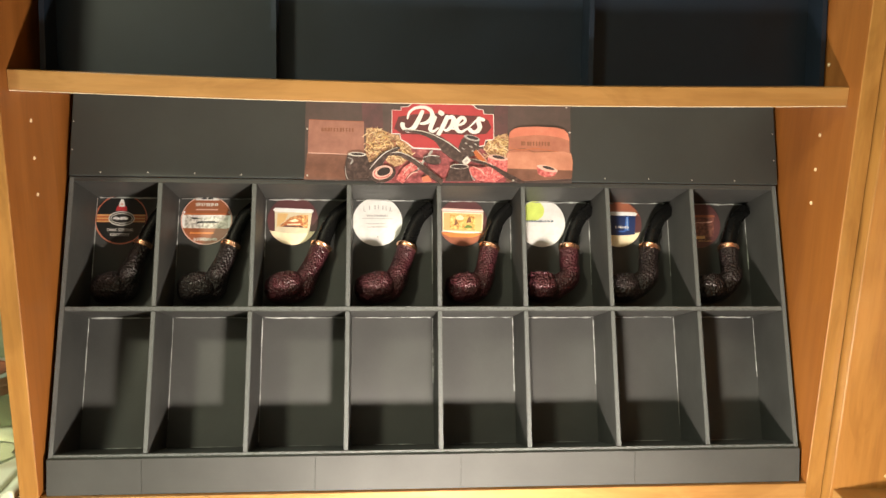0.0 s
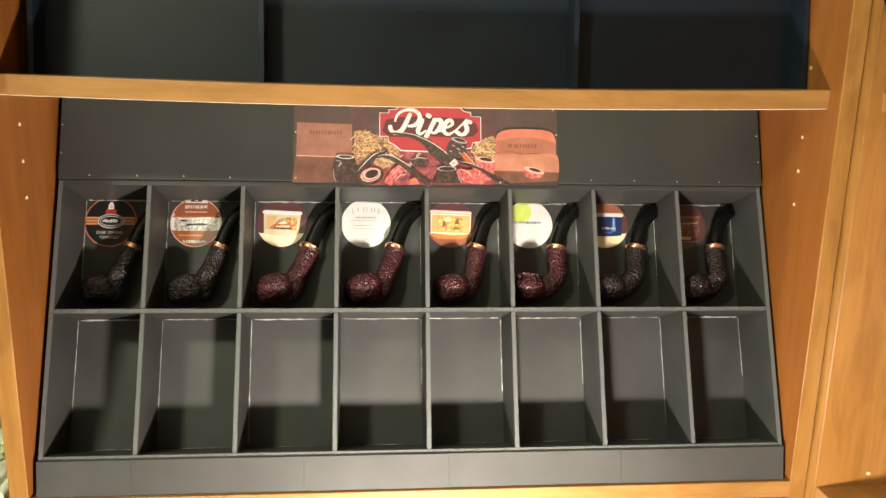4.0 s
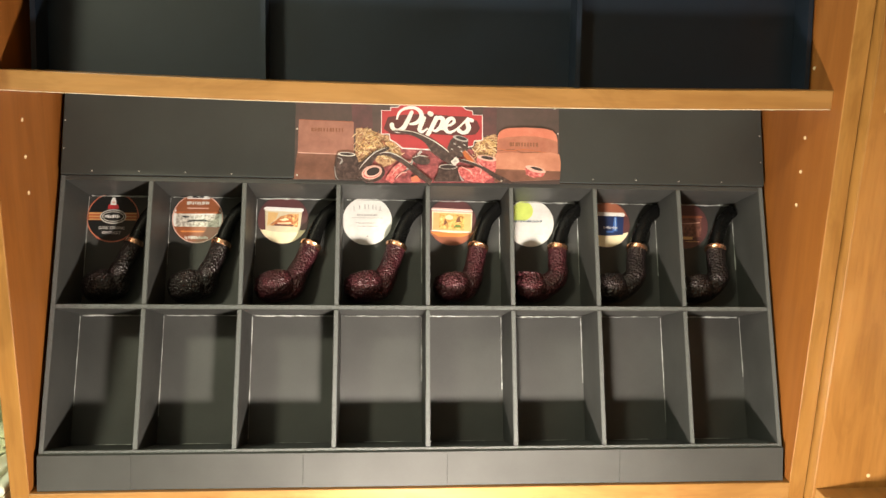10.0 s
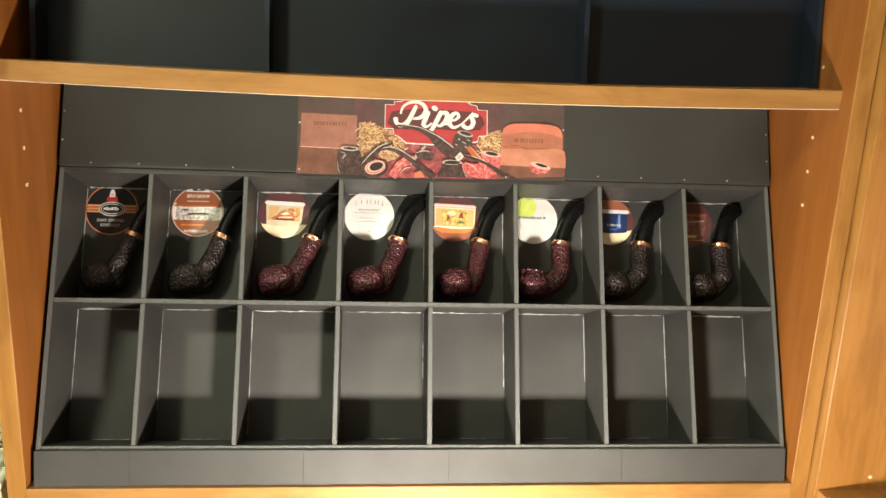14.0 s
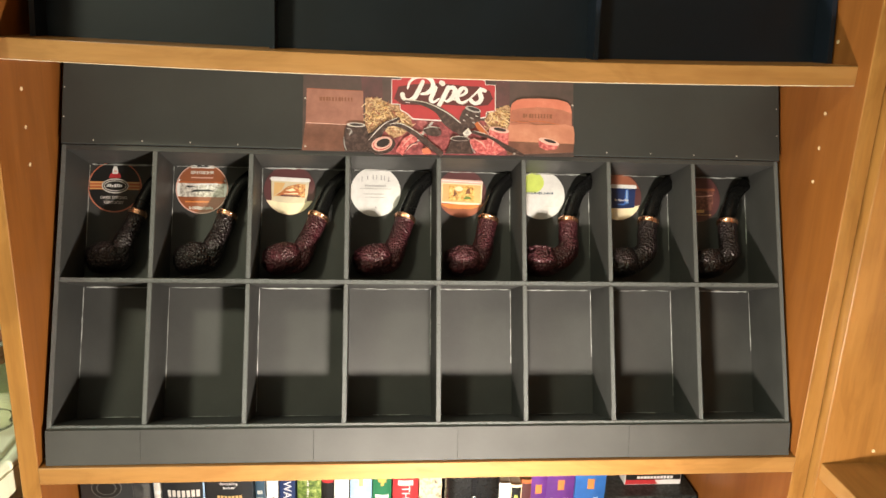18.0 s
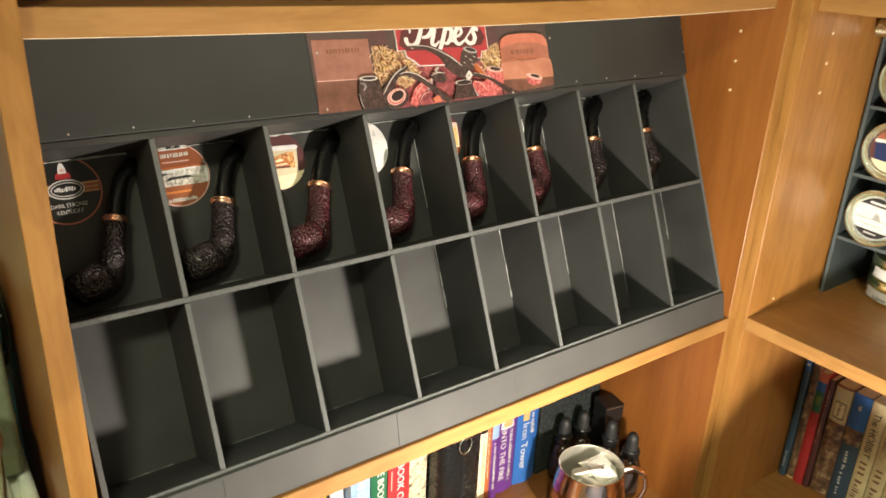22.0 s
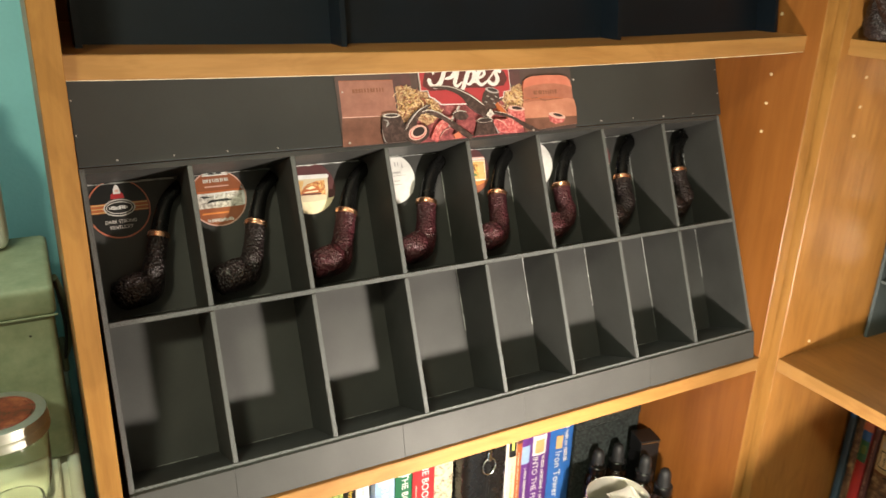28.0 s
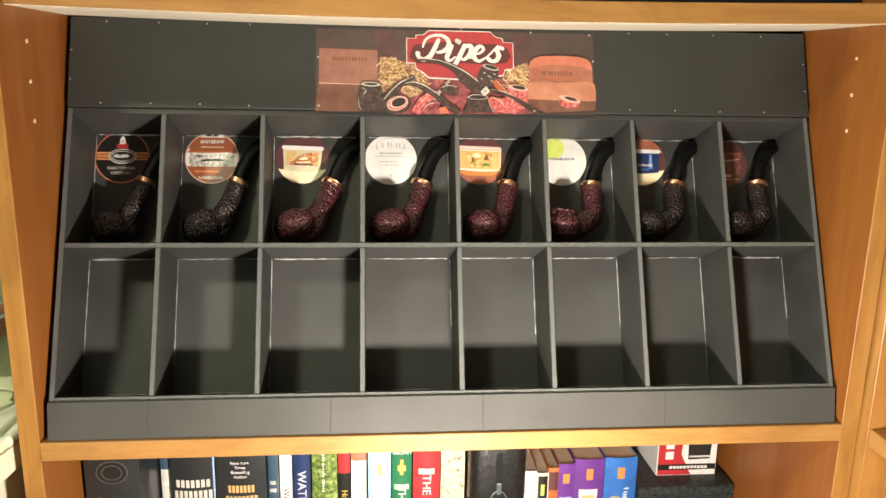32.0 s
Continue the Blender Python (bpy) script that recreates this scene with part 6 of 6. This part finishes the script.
part("latch", tube_bm(curve_points([(CANX1 + 0.004, 0.905, CANTOP - 0.020), (CANX1 + 0.0095, 0.905, CANTOP - 0.045), (CANX1 + 0.009, 0.905, CANTOP - 0.085), (CANX1 + 0.004, 0.905, CANTOP - 0.100)], 18), [0.0035] * 19, 8, 2.5), ARMY, can, "bent latch lever", smooth=50)
part("latch_bracket", box_bm(CANX1 + 0.0005, CANX1 + 0.006, 0.885, 0.925, CANTOP - 0.110, CANTOP - 0.090, 0.0015), ARMY, can)
part("latch_wire", tube_bm(curve_points([(CANX1 + 0.004, 0.885, CANTOP - 0.095), (CANX1 + 0.008, 0.884, CANTOP - 0.060), (CANX1 + 0.0045, 0.890, CANTOP - 0.018)], 14), [0.0015] * 15, 8), SCUFF, can, smooth=50)
rng = random.Random(8)
for k in range(16):
    x, z = rng.uniform(CANX0 + 0.12, CANX1 - 0.01), rng.uniform(TABLE_Z + 0.05, CANTOP - 0.03)
    s = rng.uniform(0.0006, 0.0018)
    part("paint_chip", sheet_bm([(x + s * math.cos(a) * rng.uniform(.6, 1.8), z + s * math.sin(a) * rng.uniform(.5, 1.1)) for a in [2 * math.pi * i / 7 for i in range(7)]], CANY0 + 0.0037, CANY0 + 0.0042), SCUFF, can)


def glass(name, tint):
    m, nt, b = nodes_of(name)
    b.inputs["Base Color"].default_value = (*tint, 1)
    b.inputs["Transmission Weight"].default_value = 1.0
    b.inputs["IOR"].default_value = 1.46
    r = nt.nodes.new("ShaderNodeMapRange")
    r.inputs[3].default_value, r.inputs[4].default_value = 0.02, 0.09
    nt.links.new(noise_node(nt, 60), r.inputs[0])
    nt.links.new(r.outputs[0], b.inputs["Roughness"])
    return m


GLASS = glass("clear_jar_glass", (0.93, 0.95, 0.88))
LIDRED = mottled("printed_lid_red", (0.030, 0.020, 0.010), (0.15, 0.028, 0.014), (0.26, 0.085, 0.035), 75)
ZINC = surface("zinc_screw_band", (0.50, 0.49, 0.43), 0.5, 1.0, vary=0.14, bump=0.05)
SHRED = surface("dry_tobacco_crumbs", (0.07, 0.04, 0.02), 0.9, vary=0.4, bump=0.3)


def jar(x, y, label, crumbs=True):
    root = thing("preserving_jar", pose(x, y, TABLE_Z) @ Matrix.Diagonal((1, 1, 0.9, 1)), label, "jar", "glass jars")
    r = 0.0350
    ob = part("glass", lathe_bm([(0, 0.003), (r * .60, 0.0035), (r * .68, 0.0), (r * .82, 0.003), (r * .89, 0.012), (r * .93, 0.068), (r * .94, 0.078), (r * .88, 0.084), (r * .86, 0.098), (r * .835, 0.098), (r * .835, 0.083), (r * .905, 0.077), (r * .895, 0.067), (r * .855, 0.014), (r * .77, 0.0065), (r * .60, 0.0058), (0, 0.0050)], 48), GLASS, root, smooth=50)
    ob.visible_shadow = False
    prof = [(r * .90, 0.081), (r * 1.0, 0.0815), (r * 1.015, 0.084), (r * .985, 0.0865), (r * .985, 0.0895), (r * 1.01, 0.0915), (r * .985, 0.094), (r * .99, 0.0985), (r * .98, 0.1005), (r * .92, 0.1010), (r * .76, 0.1010), (r * .76, 0.1002)]
    part("screw_band", lathe_bm(prof, 56), ZINC, root, "ribbed zinc screw band", smooth=35)
    part("lid", lathe_bm([(r * .84, 0.0990), (r * .76, 0.1004), (r * .70, 0.0998), (r * .68, 0.1004), (0, 0.1004)], 48), LIDRED, root, "red printed lid", smooth=35)
    if crumbs:
        g = random.Random(int(abs(x) * 1000))
        pieces = []
        for k in range(9):
            a, rr = g.uniform(0, 6.28), 0.026 * math.sqrt(g.random())
            bm = box_bm(-0.0022, 0.0022, -0.0006, 0.0006, -0.0004, 0.0004)
            bm.transform(pose(rr * math.cos(a), rr * math.sin(a), 0.0078 + g.uniform(0, 0.001), g.uniform(-20, 20), g.uniform(-20, 20), g.uniform(0, 180)))
            pieces.append(bm)
        tagged(part("crumbs", join_bm(*pieces), SHRED, root), kind="stuff")
    return root


jar(-0.3575, 0.7800, "clear glass preserving jar with a red printed lid", False)
jar(-0.4400, 0.7950, "clear glass jar with a zinc band beside its neighbour", False)

# nuts in a navy packet with a clear window, standing on the can
NAVYF = surface("navy_foil_packet", (0.014, 0.020, 0.055), 0.28, vary=0.25, scale=30, bump=0.5, fine=90, dist=0.002)
CLEARF = glass("clear_packet_film", (0.95, 0.95, 0.93))
NUT = speckled("tan_nut_shell", (0.42, 0.28, 0.12), (0.66, 0.48, 0.24), 260, 0.35, 0.65, 0.6, 0.5)
packet = thing("nut_packet", pose(-0.4720, 0.900, CANTOP, 0, 0, 8) @ Matrix.Diagonal((1, 1, 0.88, 1)), "navy foil packet with a clear window full of nuts", "packet")
bm = bmesh.new()
rows = 14
grid = []
for i in range(rows + 1):
    z = 0.165 * i / rows
    thick = 0.030 * math.sin(math.pi * min(1, 0.12 + 0.86 * i / rows)) ** 0.7 * (1 - 0.75 * max(0, i / rows - 0.6) / 0.4)
    half = 0.085 - 0.004 * math.sin(3.1 * i / rows)
    ring = []
    for k in range(24):
        a = 2 * math.pi * k / 24
        n = noise.noise(Vector((math.cos(a) * 2, math.sin(a) * 2, z * 30))) * 0.003
        ring.append(bm.verts.new((half * math.copysign(abs(math.cos(a)) ** 0.6, math.cos(a)) + n, (thick + 0.002) * math.sin(a) + n, z)))
    grid.append(ring)
for a, b in zip(grid, grid[1:]):
    for k in range(24):
        bm.faces.new((a[k], a[(k + 1) % 24], b[(k + 1) % 24], b[k]))
bm.faces.new(grid[0][::-1])
bm.faces.new(grid[-1])
part("foil", bm, NAVYF, packet, smooth=50)
part("header", box_bm(-0.082, 0.078, -0.006, 0.004, 0.1652, 0.180, 0.002), BLACK, packet)
part("header_print", sheet_bm(rect(-0.075, 0.066, 0.170, 0.1735), -0.0066, -0.0060), INK["silver"], packet)
rng = random.Random(14)
for k in range(30):
    i, j = k % 6, k // 6
    z = 0.062 + 0.0150 * j + rng.uniform(-0.003, 0.003)
    x = -0.038 + 0.0185 * i + (0.010 if j % 2 else 0) + rng.uniform(-0.003, 0.003)
    bm = bmesh.new()
    bmesh.ops.create_icosphere(bm, subdivisions=2, radius=0.0098)
    for v in bm.verts:
        v.co.x *= 1.25
        v.co.y *= 0.9
        v.co += v.co.normalized() * noise.noise(v.co * 120 + Vector((k, 0, 0))) * 0.0012
    part("nut", bm, NUT, packet, smooth=80, m=pose(x, -0.0330 - 0.004 * rng.random(), z, rng.uniform(-30, 30), rng.uniform(-40, 40), rng.uniform(-30, 30)))
film = part("window", sheet_bm([(-0.060, 0.046), (0.064, 0.040), (0.072, 0.060), (0.074, 0.160), (0.066, 0.176), (-0.060, 0.178)], -0.0470, -0.0464), CLEARF, packet, "clear film window")
film.visible_shadow = False

MILKY = surface("milky_plastic", (0.60, 0.62, 0.56), 0.35, vary=0.05, bump=0.05)
bottle = thing("plastic_bottle", pose(-0.3690, 0.9550, CANTOP), "milky plastic bottle with a blue and white label", "bottle")
bm = box_bm(-0.0330, 0.0330, -0.0200, 0.0200, 0.0, 0.126, 0.010, 4)
part("body", bm, MILKY, bottle, smooth=60)
part("shoulder", lathe_bm([(0.0265, 0.1240), (0.0245, 0.133), (0.0165, 0.144), (0.0120, 0.149), (0.0120, 0.160), (0, 0.160)], 32), MILKY, bottle, smooth=50, m=Matrix.Diagonal((1.15, 0.75, 1, 1)))
part("cap", lathe_bm([(0.0130, 0.1602), (0.0138, 0.162), (0.0138, 0.178), (0.0128, 0.1795), (0, 0.1795)], 36), INK["ivory"], bottle, smooth=40)
for i, (c, z0, z1, x0, x1) in enumerate((("white", 0.022, 0.120, -0.030, 0.030), ("blue", 0.032, 0.118, -0.029, 0.029), ("navy", 0.094, 0.117, -0.029, 0.029), ("green", 0.077, 0.091, -0.029, 0.029), ("white", 0.081, 0.0835, -0.024, 0.020), ("white", 0.066, 0.0675, -0.022, 0.024), ("white", 0.060, 0.0612, -0.022, 0.018),
                                         ("skyblue", 0.050, 0.0515, -0.024, 0.022), ("pink", 0.041, 0.046, -0.022, 0.010), ("skyblue", 0.036, 0.038, -0.020, 0.020))):
    part("label_print", box_bm(x0 * 0.8, x1 * 0.8, -0.0204 - 0.0001 * i, -0.0198, z0, z1), INK[c], bottle)
part("label_badge", sheet_bm(ellipse(-0.012, 0.107, 0.006, 0.006, 20), -0.0220, -0.0210), INK["skyblue"], bottle)
